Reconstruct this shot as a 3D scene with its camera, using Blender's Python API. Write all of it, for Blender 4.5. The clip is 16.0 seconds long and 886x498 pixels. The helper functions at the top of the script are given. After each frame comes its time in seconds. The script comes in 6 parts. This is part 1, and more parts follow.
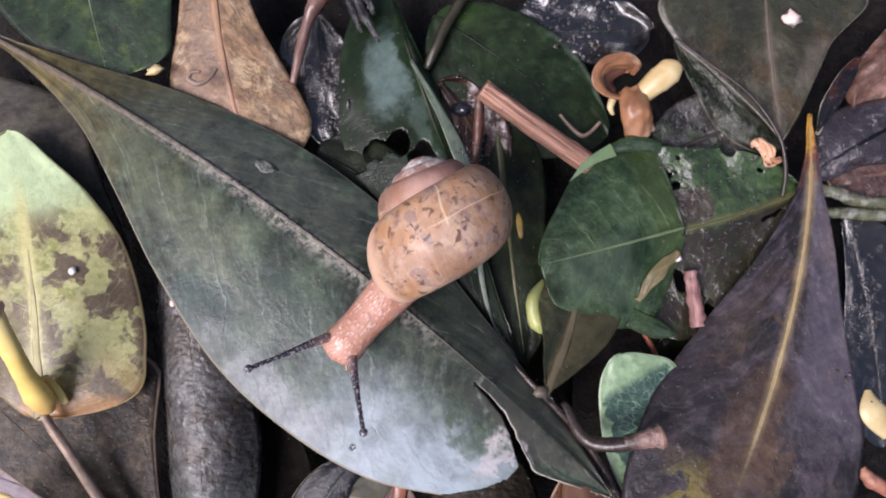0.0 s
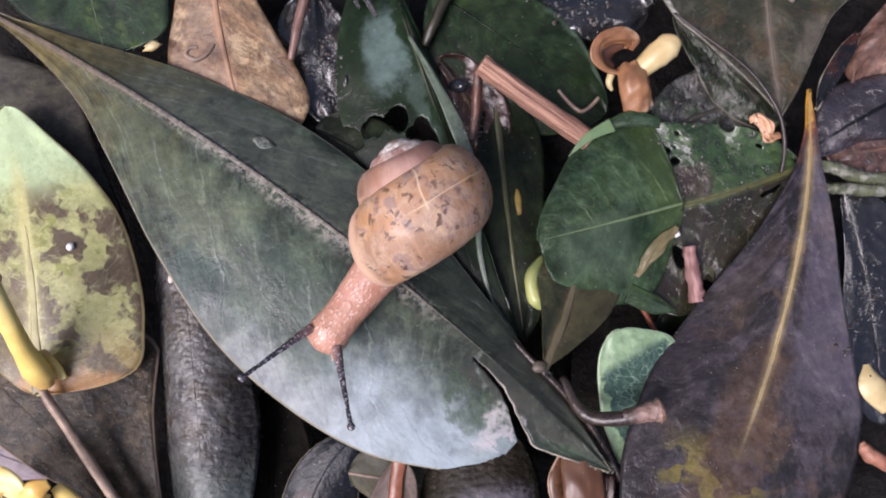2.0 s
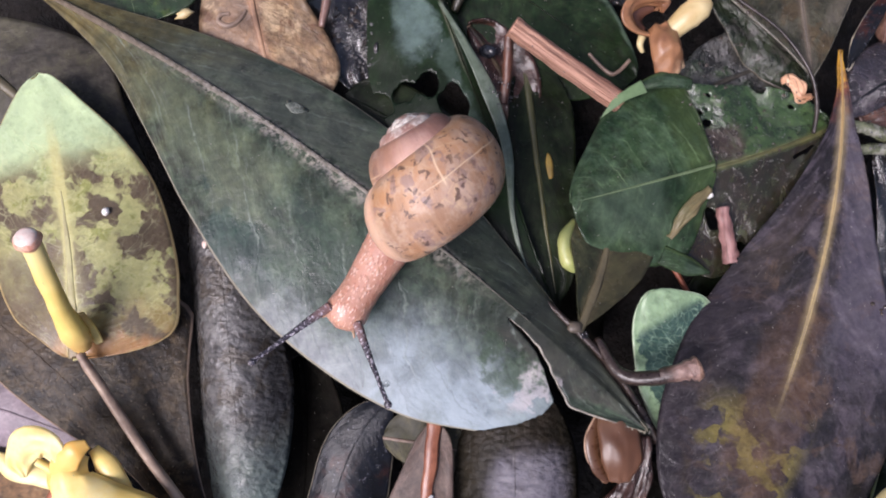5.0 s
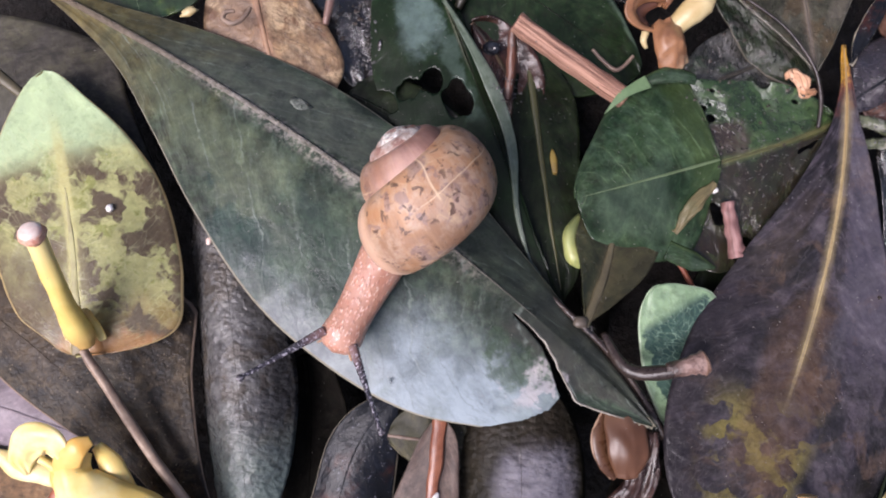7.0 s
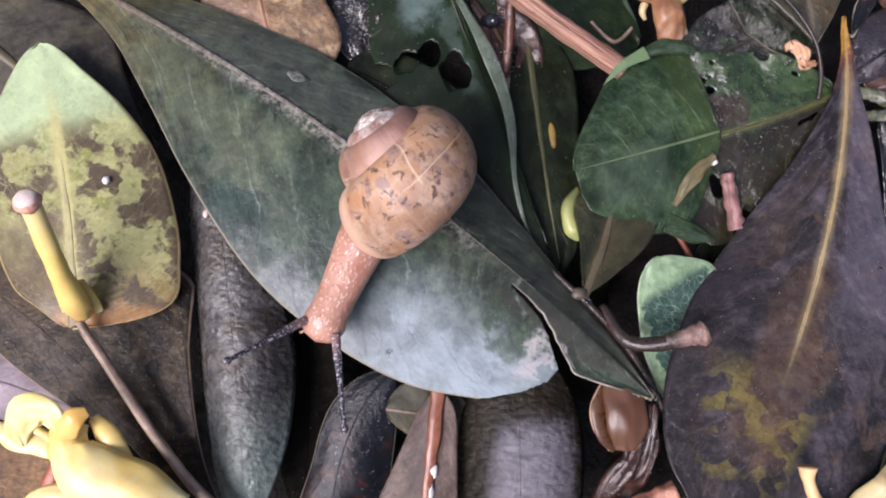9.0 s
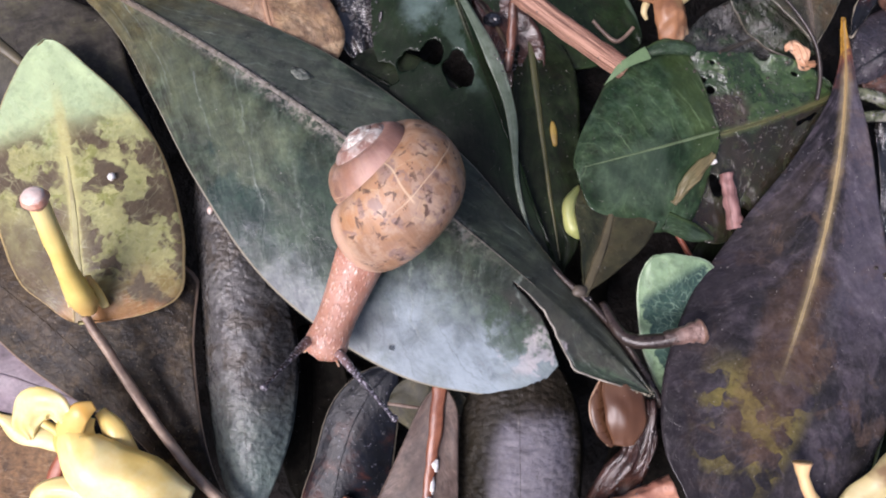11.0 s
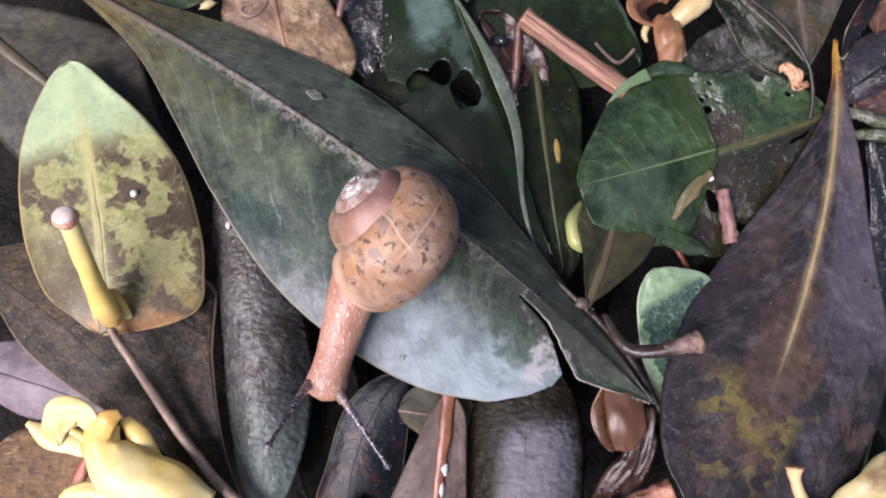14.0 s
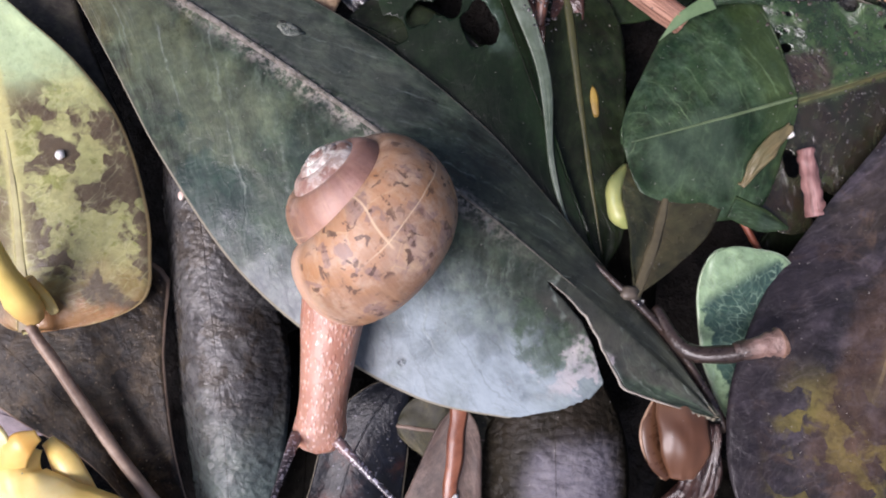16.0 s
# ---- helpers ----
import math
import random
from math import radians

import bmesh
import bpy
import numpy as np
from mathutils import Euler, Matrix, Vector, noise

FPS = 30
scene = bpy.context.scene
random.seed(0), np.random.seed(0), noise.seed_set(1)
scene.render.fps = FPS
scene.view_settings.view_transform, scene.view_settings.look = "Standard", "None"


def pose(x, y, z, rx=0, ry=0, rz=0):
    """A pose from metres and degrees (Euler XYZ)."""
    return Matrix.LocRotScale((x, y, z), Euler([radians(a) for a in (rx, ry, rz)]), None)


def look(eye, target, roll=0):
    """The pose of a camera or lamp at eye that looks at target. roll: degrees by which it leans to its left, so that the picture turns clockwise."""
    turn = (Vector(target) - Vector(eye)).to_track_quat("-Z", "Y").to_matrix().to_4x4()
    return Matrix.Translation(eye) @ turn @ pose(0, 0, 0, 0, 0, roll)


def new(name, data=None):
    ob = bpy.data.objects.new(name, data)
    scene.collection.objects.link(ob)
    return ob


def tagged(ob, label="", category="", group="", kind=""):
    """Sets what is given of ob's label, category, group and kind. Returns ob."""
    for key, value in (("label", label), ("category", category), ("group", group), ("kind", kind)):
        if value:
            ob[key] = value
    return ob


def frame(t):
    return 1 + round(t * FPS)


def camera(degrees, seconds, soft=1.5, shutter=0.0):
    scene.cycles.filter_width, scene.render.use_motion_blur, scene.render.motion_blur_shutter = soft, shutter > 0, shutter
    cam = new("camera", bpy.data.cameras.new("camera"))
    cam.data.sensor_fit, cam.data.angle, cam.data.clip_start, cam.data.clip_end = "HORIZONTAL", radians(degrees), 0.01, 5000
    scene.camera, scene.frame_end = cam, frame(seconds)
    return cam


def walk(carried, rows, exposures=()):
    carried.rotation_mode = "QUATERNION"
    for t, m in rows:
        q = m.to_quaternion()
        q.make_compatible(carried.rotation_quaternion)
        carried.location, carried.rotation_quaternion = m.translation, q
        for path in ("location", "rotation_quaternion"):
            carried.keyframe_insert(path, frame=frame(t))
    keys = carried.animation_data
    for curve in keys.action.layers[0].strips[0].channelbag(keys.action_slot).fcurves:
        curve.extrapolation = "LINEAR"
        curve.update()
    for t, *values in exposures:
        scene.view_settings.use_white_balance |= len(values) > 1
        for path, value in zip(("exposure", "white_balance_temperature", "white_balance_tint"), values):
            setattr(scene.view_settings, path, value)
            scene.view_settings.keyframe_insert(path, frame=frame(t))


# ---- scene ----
MM = 0.001


def path_pose(x, y, z, ax, ay, az):
    """Camera pose: place in millimetres, turn as a rotation vector in degrees."""
    v = Vector((radians(ax), radians(ay), radians(az)))
    return Matrix.Translation(Vector((x, y, z)) * MM) @ Matrix.Rotation(v.length, 4, v.normalized())


cam = camera(65, 16.0, soft=2.0)
PATH = [
    (0, path_pose(3.869, 6.361, 73.606, 0.767, 0.324, 0.787)),
    (0.5, path_pose(4.069, 6.863, 73.669, 0.676, 0.452, 0.837)),
    (1, path_pose(4.105, 5.322, 73.716, 0.544, 0.380, 0.775)),
    (1.5, path_pose(3.783, 4.462, 73.602, 0.560, 0.373, 0.703)),
    (2, path_pose(4.084, 4.098, 73.470, 0.489, 0.334, 0.687)),
    (2.5, path_pose(4.701, 4.911, 73.467, 0.399, 0.326, 0.676)),
    (3, path_pose(2.203, 4.365, 73.898, 0.378, 0.418, 0.608)),
    (3.5, path_pose(1.265, 3.368, 73.682, 0.429, 0.434, 0.578)),
    (4, path_pose(3.079, 1.031, 73.509, 0.461, 0.509, 0.487)),
    (4.2, path_pose(1.463, 1.166, 73.644, 0.515, 0.548, 0.399)),
    (6.3, path_pose(0.986, -4.042, 73.087, 1.779, 1.031, 0.007)),
    (6.5, path_pose(1.314, -2.737, 73.184, 1.852, 0.983, -0.035)),
    (7, path_pose(0.674, -2.210, 73.210, 1.872, 0.836, -0.019)),
    (7.5, path_pose(-0.162, -1.866, 73.040, 1.805, 0.856, -0.061)),
    (8, path_pose(1.094, -2.919, 72.937, 1.913, 0.809, -0.009)),
    (8.5, path_pose(2.036, -4.179, 72.636, 1.965, 0.831, -0.061)),
    (8.7, path_pose(1.274, -5.100, 72.667, 1.903, 0.937, -0.115)),
    (10.8, path_pose(0.533, -3.960, 73.448, 1.079, 0.733, 0.107)),
    (11, path_pose(0.513, -4.358, 73.625, 1.014, 0.716, 0.157)),
    (11.5, path_pose(-0.851, -0.722, 75.375, 1.046, 0.627, 0.173)),
    (12, path_pose(-1.887, 0.804, 76.418, 1.081, 0.479, 0.197)),
    (12.5, path_pose(0.069, -0.849, 76.559, 1.147, 0.453, 0.232)),
    (13, path_pose(0.584, -2.368, 76.486, 0.985, 0.492, 0.168)),
    (13.5, path_pose(0.271, -1.454, 76.826, 0.854, 0.506, 0.180)),
    (14, path_pose(-0.691, -2.542, 76.972, 0.748, 0.525, 0.164)),
    (14.5, path_pose(0.936, -4.664, 76.694, 0.660, 0.567, 0.150)),
    (15, path_pose(0.965, -5.461, 76.922, 0.383, 0.625, 0.117)),
    (15.5, path_pose(-0.385, -4.720, 77.296, 0.107, 0.648, 0.100)),
    (15.7, path_pose(0.675, -4.269, 77.531, -0.182, 0.729, 0.102)),
    (15.8, path_pose(-0.028, -3.838, 77.582, -0.393, 0.764, 0.099)),
    (15.9, path_pose(-0.954, -3.360, 68.399, -0.710, 0.762, 0.131)),
    (16, path_pose(-1.118, -2.892, 60.722, -0.737, 0.973, 0.062)),
]
walk(cam, PATH, [(0, 0.37, 6340, 22), (16, 0.37, 6340, 22)])

# ---- light: overcast daylight from above, stronger from the open side ----
world = bpy.data.worlds.new("sky")
scene.world = world
world.use_nodes = True
wt = world.node_tree
sky = wt.nodes.new("ShaderNodeTexSky")
sky.sky_type = "NISHITA"
sky.sun_disc = False
sky.sun_elevation, sky.sun_rotation = radians(55), radians(237)
sky.dust_density = 4.0
bg = wt.nodes["Background"]
bg.inputs["Strength"].default_value = 0.10
wt.links.new(sky.outputs[0], bg.inputs[0])
sun_data = bpy.data.lights.new("sun", "SUN")
sun_data.energy, sun_data.angle, sun_data.color = 3.9, radians(34), (0.98, 0.97, 0.98)
sun = new("sun", sun_data)
sun.matrix_world = look((-0.75, -0.5, 1.4), (0, 0, 0))


# ---- materials ----
class Net:
    """A short hand for shader nodes."""

    def __init__(self, name):
        self.mat = bpy.data.materials.new(name)
        self.mat.use_nodes = True
        self.t = self.mat.node_tree
        self.bsdf = self.t.nodes["Principled BSDF"]
        self.obj = self.node("ShaderNodeTexCoord").outputs["Object"]
        self.uv = self.node("ShaderNodeUVMap").outputs[0]

    def node(self, kind, **inputs):
        n = self.t.nodes.new(kind)
        for k, v in inputs.items():
            self.put(n.inputs[k.replace("_", " ")], v)
        return n

    def put(self, socket, v):
        if isinstance(v, bpy.types.NodeSocket):
            self.t.links.new(v, socket)
        elif isinstance(v, (tuple, list)) and len(v) == 3 and socket.type == "RGBA":
            socket.default_value = (*v, 1)
        else:
            socket.default_value = v

    def across(self):
        n = self.node("ShaderNodeUVMap")
        n.uv_map = "Across"
        return n.outputs[0]

    def noise(self, scale, detail=4.0, rough=0.6, at=None, distort=0.0):
        return self.node("ShaderNodeTexNoise", Vector=at or self.obj, Scale=scale, Detail=detail, Roughness=rough, Distortion=distort).outputs[0]

    def cells(self, scale, at=None, feature="DISTANCE_TO_EDGE"):
        n = self.node("ShaderNodeTexVoronoi", Vector=at or self.obj, Scale=scale)
        n.feature = feature
        return n.outputs["Distance"]

    def math(self, op, a, b=0.0, c=0.0):
        n = self.t.nodes.new("ShaderNodeMath")
        n.operation = op
        for s, v in zip(n.inputs, (a, b, c)):
            self.put(s, v)
        return n.outputs[0]

    def ramp(self, v, lo, hi, a=0.0, b=1.0):
        n = self.t.nodes.new("ShaderNodeMapRange")
        n.interpolation_type = "SMOOTHSTEP"
        for k, x in zip(("Value", "From Min", "From Max", "To Min", "To Max"), (v, lo, hi, a, b)):
            self.put(n.inputs[k], x)
        return n.outputs[0]

    def mix(self, f, a, b, blend="MIX"):
        n = self.t.nodes.new("ShaderNodeMix")
        n.data_type, n.blend_type = "RGBA", blend
        self.put(n.inputs[0], f)
        self.put(n.inputs[6], a)
        self.put(n.inputs[7], b)
        return n.outputs[2]

    def split(self, v):
        return self.node("ShaderNodeSeparateXYZ", Vector=v).outputs

    def bump(self, height, strength, distance, under=None):
        n = self.node("ShaderNodeBump", Height=height, Strength=strength, Distance=distance * MM)
        if under:
            self.put(n.inputs["Normal"], under)
        return n.outputs[0]

    def done(self, colour, rough, normal=None, **more):
        self.put(self.bsdf.inputs["Base Color"], colour)
        self.put(self.bsdf.inputs["Roughness"], rough)
        if normal:
            self.put(self.bsdf.inputs["Normal"], normal)
        for k, v in more.items():
            self.put(self.bsdf.inputs[k.replace("_", " ")], v)
        return self.mat


def leaf_material(name, base, other, vein, rough=0.38, veins=9, slant=1.3, vein_amount=0.5, patch=220, patch_amount=0.6,
                  blotch=None, blotch_at=(0.55, 0.62), blotch_scale=180, tip=None, tip_at=(0.7, 1.0), low=None, low_at=(0.0, 0.3),
                  edge=None, edge_at=0.97, relief=0.25, cell=900, cell_amount=0.0, spots=None, spec=0.3, dust=None, sky_sheen=None, streak=None, streak_amount=0.5, wet=0.0,
                  blotch_u=(-1.0, -0.5, 1.5, 2.0), fold=700, seed=0.0, mosaic=0, blotch2=None, blotch2_at=(0.5, 0.6), blotch2_scale=220, blotch_v=(2.0, 3.0), bands=(), line=None, mottle=0.4, pebble=0.0, blotch_sv=(-3, -2, 2, 3), wisp=0.25):
    """A leaf's skin: two tones in soft patches, side veins that leave the midrib, streaks along them, blotches, dust and fine relief."""
    n = Net(name)
    u, w, _ = n.split(n.uv)
    sv = n.math("MULTIPLY_ADD", w, 2.0, -1.0)
    v = n.math("ABSOLUTE", sv)
    grain = n.noise(1500, 5, 0.65)
    soft = n.noise(patch, 5, 0.62, distort=0.6)
    broad = n.noise(patch * 0.3, 3, 0.5)
    colour = n.mix(n.ramp(soft, 0.5 - 0.2, 0.5 + 0.2, 0.0, patch_amount), base, other)
    # side veins, a little wavy, and a fine net between them
    wob = n.math("MULTIPLY", n.math("SUBTRACT", n.noise(180, 2), 0.5), 0.6)
    wob = n.math("ADD", wob, n.math("MULTIPLY", n.math("SUBTRACT", n.noise(650, 3), 0.5), 0.3))
    run = n.math("ADD", n.math("MULTIPLY_ADD", n.math("POWER", v, 1.25), -slant, n.math("MULTIPLY", u, veins)), wob)
    lay = n.node("ShaderNodeCombineXYZ", X=n.math("MULTIPLY", run, 1.5), Y=n.math("MULTIPLY", sv, 2.6), Z=seed).outputs[0]
    stripe = n.noise(1.0, 4, 0.58, at=lay, distort=0.5)
    if streak:
        colour = n.mix(n.math("MULTIPLY", n.ramp(stripe, 0.46, 0.64, 0.0, streak_amount), n.ramp(n.noise(420, 5, 0.7), 0.3, 0.6, 0.35, 1.0)), colour, streak)
    # uneven pigment: cloudy along the veins, grainy between them
    for tone, strength in ((n.noise(1.0, 5, 0.62, at=n.node("ShaderNodeCombineXYZ", X=n.math("MULTIPLY", run, 2.2), Y=n.math("MULTIPLY", sv, 3.0), Z=seed + 7.0).outputs[0], distort=0.9), 3.2), (n.noise(620, 6, 0.72, distort=0.8), 2.2)):
        shade = n.math("MAXIMUM", n.math("MULTIPLY_ADD", n.math("SUBTRACT", tone, 0.5), mottle * strength, 1.0), 0.25)
        colour = n.mix(1.0, colour, n.node("ShaderNodeCombineXYZ", X=shade, Y=shade, Z=shade).outputs[0], "MULTIPLY")
    # small fields between the fine veins, each of its own tone
    field_at = n.node("ShaderNodeCombineXYZ", X=n.math("MULTIPLY", run, 3.4), Y=n.math("MULTIPLY_ADD", n.noise(420, 3), 1.6, n.math("MULTIPLY", sv, 6.5)), Z=seed).outputs[0]
    field = n.split(n.node("ShaderNodeTexVoronoi", Vector=field_at, Scale=1.0).outputs["Color"])[0]
    net = n.ramp(n.cells(1.0, at=field_at), 0.0, 0.09, 1.0, 0.0)
    blot = n.noise(560, 5, 0.68, distort=0.7)
    colour = n.mix(n.math("MULTIPLY", n.math("MULTIPLY", field, n.ramp(blot, 0.38, 0.6)), mottle), colour, n.mix(0.75, colour, (0.008, 0.008, 0.006)))
    colour = n.mix(n.math("MULTIPLY", n.ramp(n.noise(330, 5, 0.66, distort=0.8), 0.5, 0.68), mottle), colour, n.mix(0.3, colour, vein))
    colour = n.mix(n.ramp(stripe, 0.25, 0.5, 0.38, 0.0), colour, n.mix(0.65, colour, (0.008, 0.008, 0.006)))
    colour = n.mix(n.ramp(broad, 0.35, 0.6, 0.4, 0.0), colour, n.mix(0.6, colour, (0.01, 0.01, 0.008)))
    colour = n.mix(n.ramp(grain, 0.3, 0.75, 0.0, 0.3), colour, n.mix(0.5, colour, (0.02, 0.02, 0.015)))
    if blotch2:
        colour = n.mix(n.ramp(n.noise(blotch2_scale, 5, 0.65, distort=0.5), blotch2_at[0], blotch2_at[1], 0.0, 0.8), colour, blotch2)
    if low:
        colour = n.mix(n.ramp(n.math("MULTIPLY_ADD", soft, 0.3, n.math("SUBTRACT", u, 0.15)), low_at[0], low_at[1], 1.0, 0.0), colour, low)
    if tip:
        colour = n.mix(n.ramp(n.math("MULTIPLY_ADD", soft, 0.3, n.math("SUBTRACT", u, 0.15)), tip_at[0], tip_at[1]), colour, tip)
    if blotch:
        if mosaic:
            cell_at = n.node("ShaderNodeTexVoronoi", Vector=n.obj, Scale=mosaic).outputs["Position"]
            spread = n.math("MULTIPLY_ADD", n.noise(blotch_scale, 4, 0.65, at=cell_at), 0.6, n.math("MULTIPLY", n.noise(blotch_scale, 5, 0.68, distort=0.4), 0.4))
        else:
            spread = n.noise(blotch_scale, 5, 0.68, distort=0.4)
        inside = n.math("MULTIPLY", n.ramp(u, blotch_u[0], blotch_u[1]), n.ramp(u, blotch_u[2], blotch_u[3], 1.0, 0.0))
        ragged = n.math("MULTIPLY_ADD", n.math("SUBTRACT", n.noise(blotch_scale * 2.2, 4, 0.65), 0.5), 0.7, v)
        inside = n.math("MULTIPLY", inside, n.ramp(ragged, blotch_v[0], blotch_v[1], 1.0, 0.0))
        inside = n.math("MULTIPLY", inside, n.math("MULTIPLY", n.ramp(sv, blotch_sv[0], blotch_sv[1]), n.ramp(sv, blotch_sv[2], blotch_sv[3], 1.0, 0.0)))
        colour = n.mix(n.math("MULTIPLY", n.ramp(spread, blotch_at[0], blotch_at[1]), inside), colour, blotch)
    stain = n.noise(950, 5, 0.7)
    colour = n.mix(n.ramp(stain, 0.50, 0.64, 0.0, min(0.55, mottle * 1.4)), colour, n.mix(0.7, colour, (0.012, 0.010, 0.008)))
    colour = n.mix(n.ramp(stain, 0.30, 0.44, 0.35, 0.0), colour, n.mix(0.35, colour, vein))
    # pale reflected sky, painted over the outer part of one half
    if sky_sheen:
        sheen_mask = n.math("MULTIPLY", n.ramp(n.math("ADD", u, n.math("MULTIPLY", n.math("SUBTRACT", soft, 0.5), 0.25)), 0.56, 0.74), n.ramp(sv, -0.66, -0.16, 1.0, 0.0))
        sheen_mask = n.math("MULTIPLY", sheen_mask, n.ramp(u, 0.885, 0.9, 1.0, 0.0))
        sheen_mask = n.math("MULTIPLY", sheen_mask, n.ramp(n.noise(130, 5, 0.66, distort=0.5), 0.36, 0.58, 0.55, 1.0))
        colour = n.mix(sheen_mask, colour, sky_sheen)
    # bands of tint: stains, and on some leaves gloss or shade painted in
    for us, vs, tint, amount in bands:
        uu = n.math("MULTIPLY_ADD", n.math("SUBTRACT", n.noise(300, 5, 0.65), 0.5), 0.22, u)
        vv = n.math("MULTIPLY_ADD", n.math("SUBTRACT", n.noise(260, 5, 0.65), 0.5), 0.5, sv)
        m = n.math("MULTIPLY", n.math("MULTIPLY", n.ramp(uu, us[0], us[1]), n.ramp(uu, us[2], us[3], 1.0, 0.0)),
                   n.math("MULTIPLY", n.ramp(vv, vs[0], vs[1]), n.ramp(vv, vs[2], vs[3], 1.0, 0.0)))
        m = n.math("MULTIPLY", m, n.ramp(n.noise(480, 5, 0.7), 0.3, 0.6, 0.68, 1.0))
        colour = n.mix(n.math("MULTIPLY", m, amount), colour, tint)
    # thin pale and dark wisps that follow the side veins
    wisp_at = n.node("ShaderNodeCombineXYZ", X=n.math("MULTIPLY", run, 9.0), Y=n.math("MULTIPLY", sv, 3.0), Z=seed + 3.0).outputs[0]
    feather = n.noise(1.0, 5, 0.66, at=wisp_at, distort=1.2)
    where = n.ramp(n.noise(190, 4, 0.6), 0.36, 0.62)
    colour = n.mix(n.math("MULTIPLY", n.math("MULTIPLY", n.ramp(feather, 0.52, 0.66), where), wisp), colour, vein)
    colour = n.mix(n.math("MULTIPLY", n.ramp(feather, 0.34, 0.46, 1.0, 0.0), wisp * 1.4), colour, n.mix(0.8, colour, (0.006, 0.007, 0.005)))
    if line:
        # the midrib shows as a pale line with a soft stain beside it
        tint, width, ends, stain_width = line
        x = n.math("ABSOLUTE", n.split(n.across())[1])
        x = n.math("ADD", x, n.math("MULTIPLY", n.math("SUBTRACT", n.noise(900, 3), 0.5), width * 0.8))
        run_of = n.math("MULTIPLY", n.ramp(u, ends[0], ends[1]), n.ramp(u, ends[2], ends[3], 1.0, 0.0))
        colour = n.mix(n.math("MULTIPLY", n.ramp(x, 0.0, stain_width, 0.38, 0.0), run_of), colour, tint)
        colour = n.mix(n.math("MULTIPLY", n.ramp(x, width * 0.45, width, 0.9, 0.0), run_of), colour, tint)
    saw = n.math("ABSOLUTE", n.math("SUBTRACT", n.math("FRACT", run), 0.5))
    side_line = n.ramp(saw, 0.0, 0.05, 1.0, 0.0)
    fade = n.ramp(v, 0.55, 1.0, 1.0, 0.1)
    broken = n.math("MULTIPLY", n.ramp(n.noise(230, 3), 0.4, 0.62), n.ramp(n.noise(900, 3), 0.35, 0.65, 0.25, 1.0))
    side_line = n.math("MULTIPLY", n.math("MULTIPLY", side_line, fade), broken)
    colour = n.mix(n.math("MULTIPLY", side_line, vein_amount * 0.8), colour, vein)
    if cell_amount:
        colour = n.mix(n.math("MULTIPLY", n.math("MULTIPLY", net, broken), cell_amount * 2.2), colour, vein)
    if dust:
        near = n.math("MULTIPLY", n.ramp(v, 0.015, 0.13, 1.0, 0.0), n.ramp(n.noise(1300, 5, 0.75), 0.43, 0.60))
        colour = n.mix(n.math("MULTIPLY", near, n.math("MULTIPLY", n.ramp(u, 0.1, 0.3, 0.3, 0.85), n.ramp(u, 0.6, 0.78, 1.0, 0.0))), colour, dust)
    # a last uneven tone over all, weaker where the painted sheen covers the skin
    for size, amount in ((250, 0.42), (820, 0.34)):
        m = min(0.5, mottle * amount)
        shade = n.ramp(n.noise(size, 6, 0.62, distort=0.7), 0.34, 0.66, 1 - m, 1 + m)
        if sky_sheen:
            shade = n.math("ADD", n.math("MULTIPLY", n.math("SUBTRACT", shade, 1.0), n.math("SUBTRACT", 1.0, sheen_mask)), 1.0)
        colour = n.mix(1.0, colour, n.node("ShaderNodeCombineXYZ", X=shade, Y=shade, Z=n.math("POWER", shade, 0.8)).outputs[0], "MULTIPLY")
    if edge:
        colour = n.mix(n.ramp(v, edge_at, edge_at + 0.02), colour, edge)
    if spots:
        colour = n.mix(n.ramp(n.noise(2600, 2, 0.5), 0.68, 0.72), colour, spots)
    # dust and small specks
    colour = n.mix(n.ramp(n.noise(3800, 2, 0.5), 0.73, 0.78, 0.0, 0.6), colour, (0.35, 0.33, 0.30))
    dull = n.noise(320, 4, 0.6)
    r = n.math("MAXIMUM", n.math("ADD", rough * 0.62, n.math("MULTIPLY_ADD", dull, 0.4, -0.2)), 0.08)
    b = n.bump(side_line, 0.2, 0.1)
    b = n.bump(net, 0.12, 0.05, b)
    if pebble:
        b = n.bump(n.ramp(n.node("ShaderNodeTexVoronoi", Vector=n.node("ShaderNodeMapping", Vector=n.obj, Scale=(1.0, 1.6, 1.0)).outputs[0], Scale=cell).outputs["Distance"], 0.0, 0.75, 1.0, 0.0), pebble, 0.5, b)
    b = n.bump(n.math("ADD", n.noise(fold, 5, 0.62, distort=0.5), n.math("MULTIPLY", stripe, 0.8)), relief * 0.62, 0.45, b)
    b = n.bump(grain, 0.09, 0.12, b)
    more = dict(Coat_Weight=wet, Coat_Roughness=0.1) if wet else {}
    return n.done(colour, r, b, Specular_IOR_Level=spec, **more)


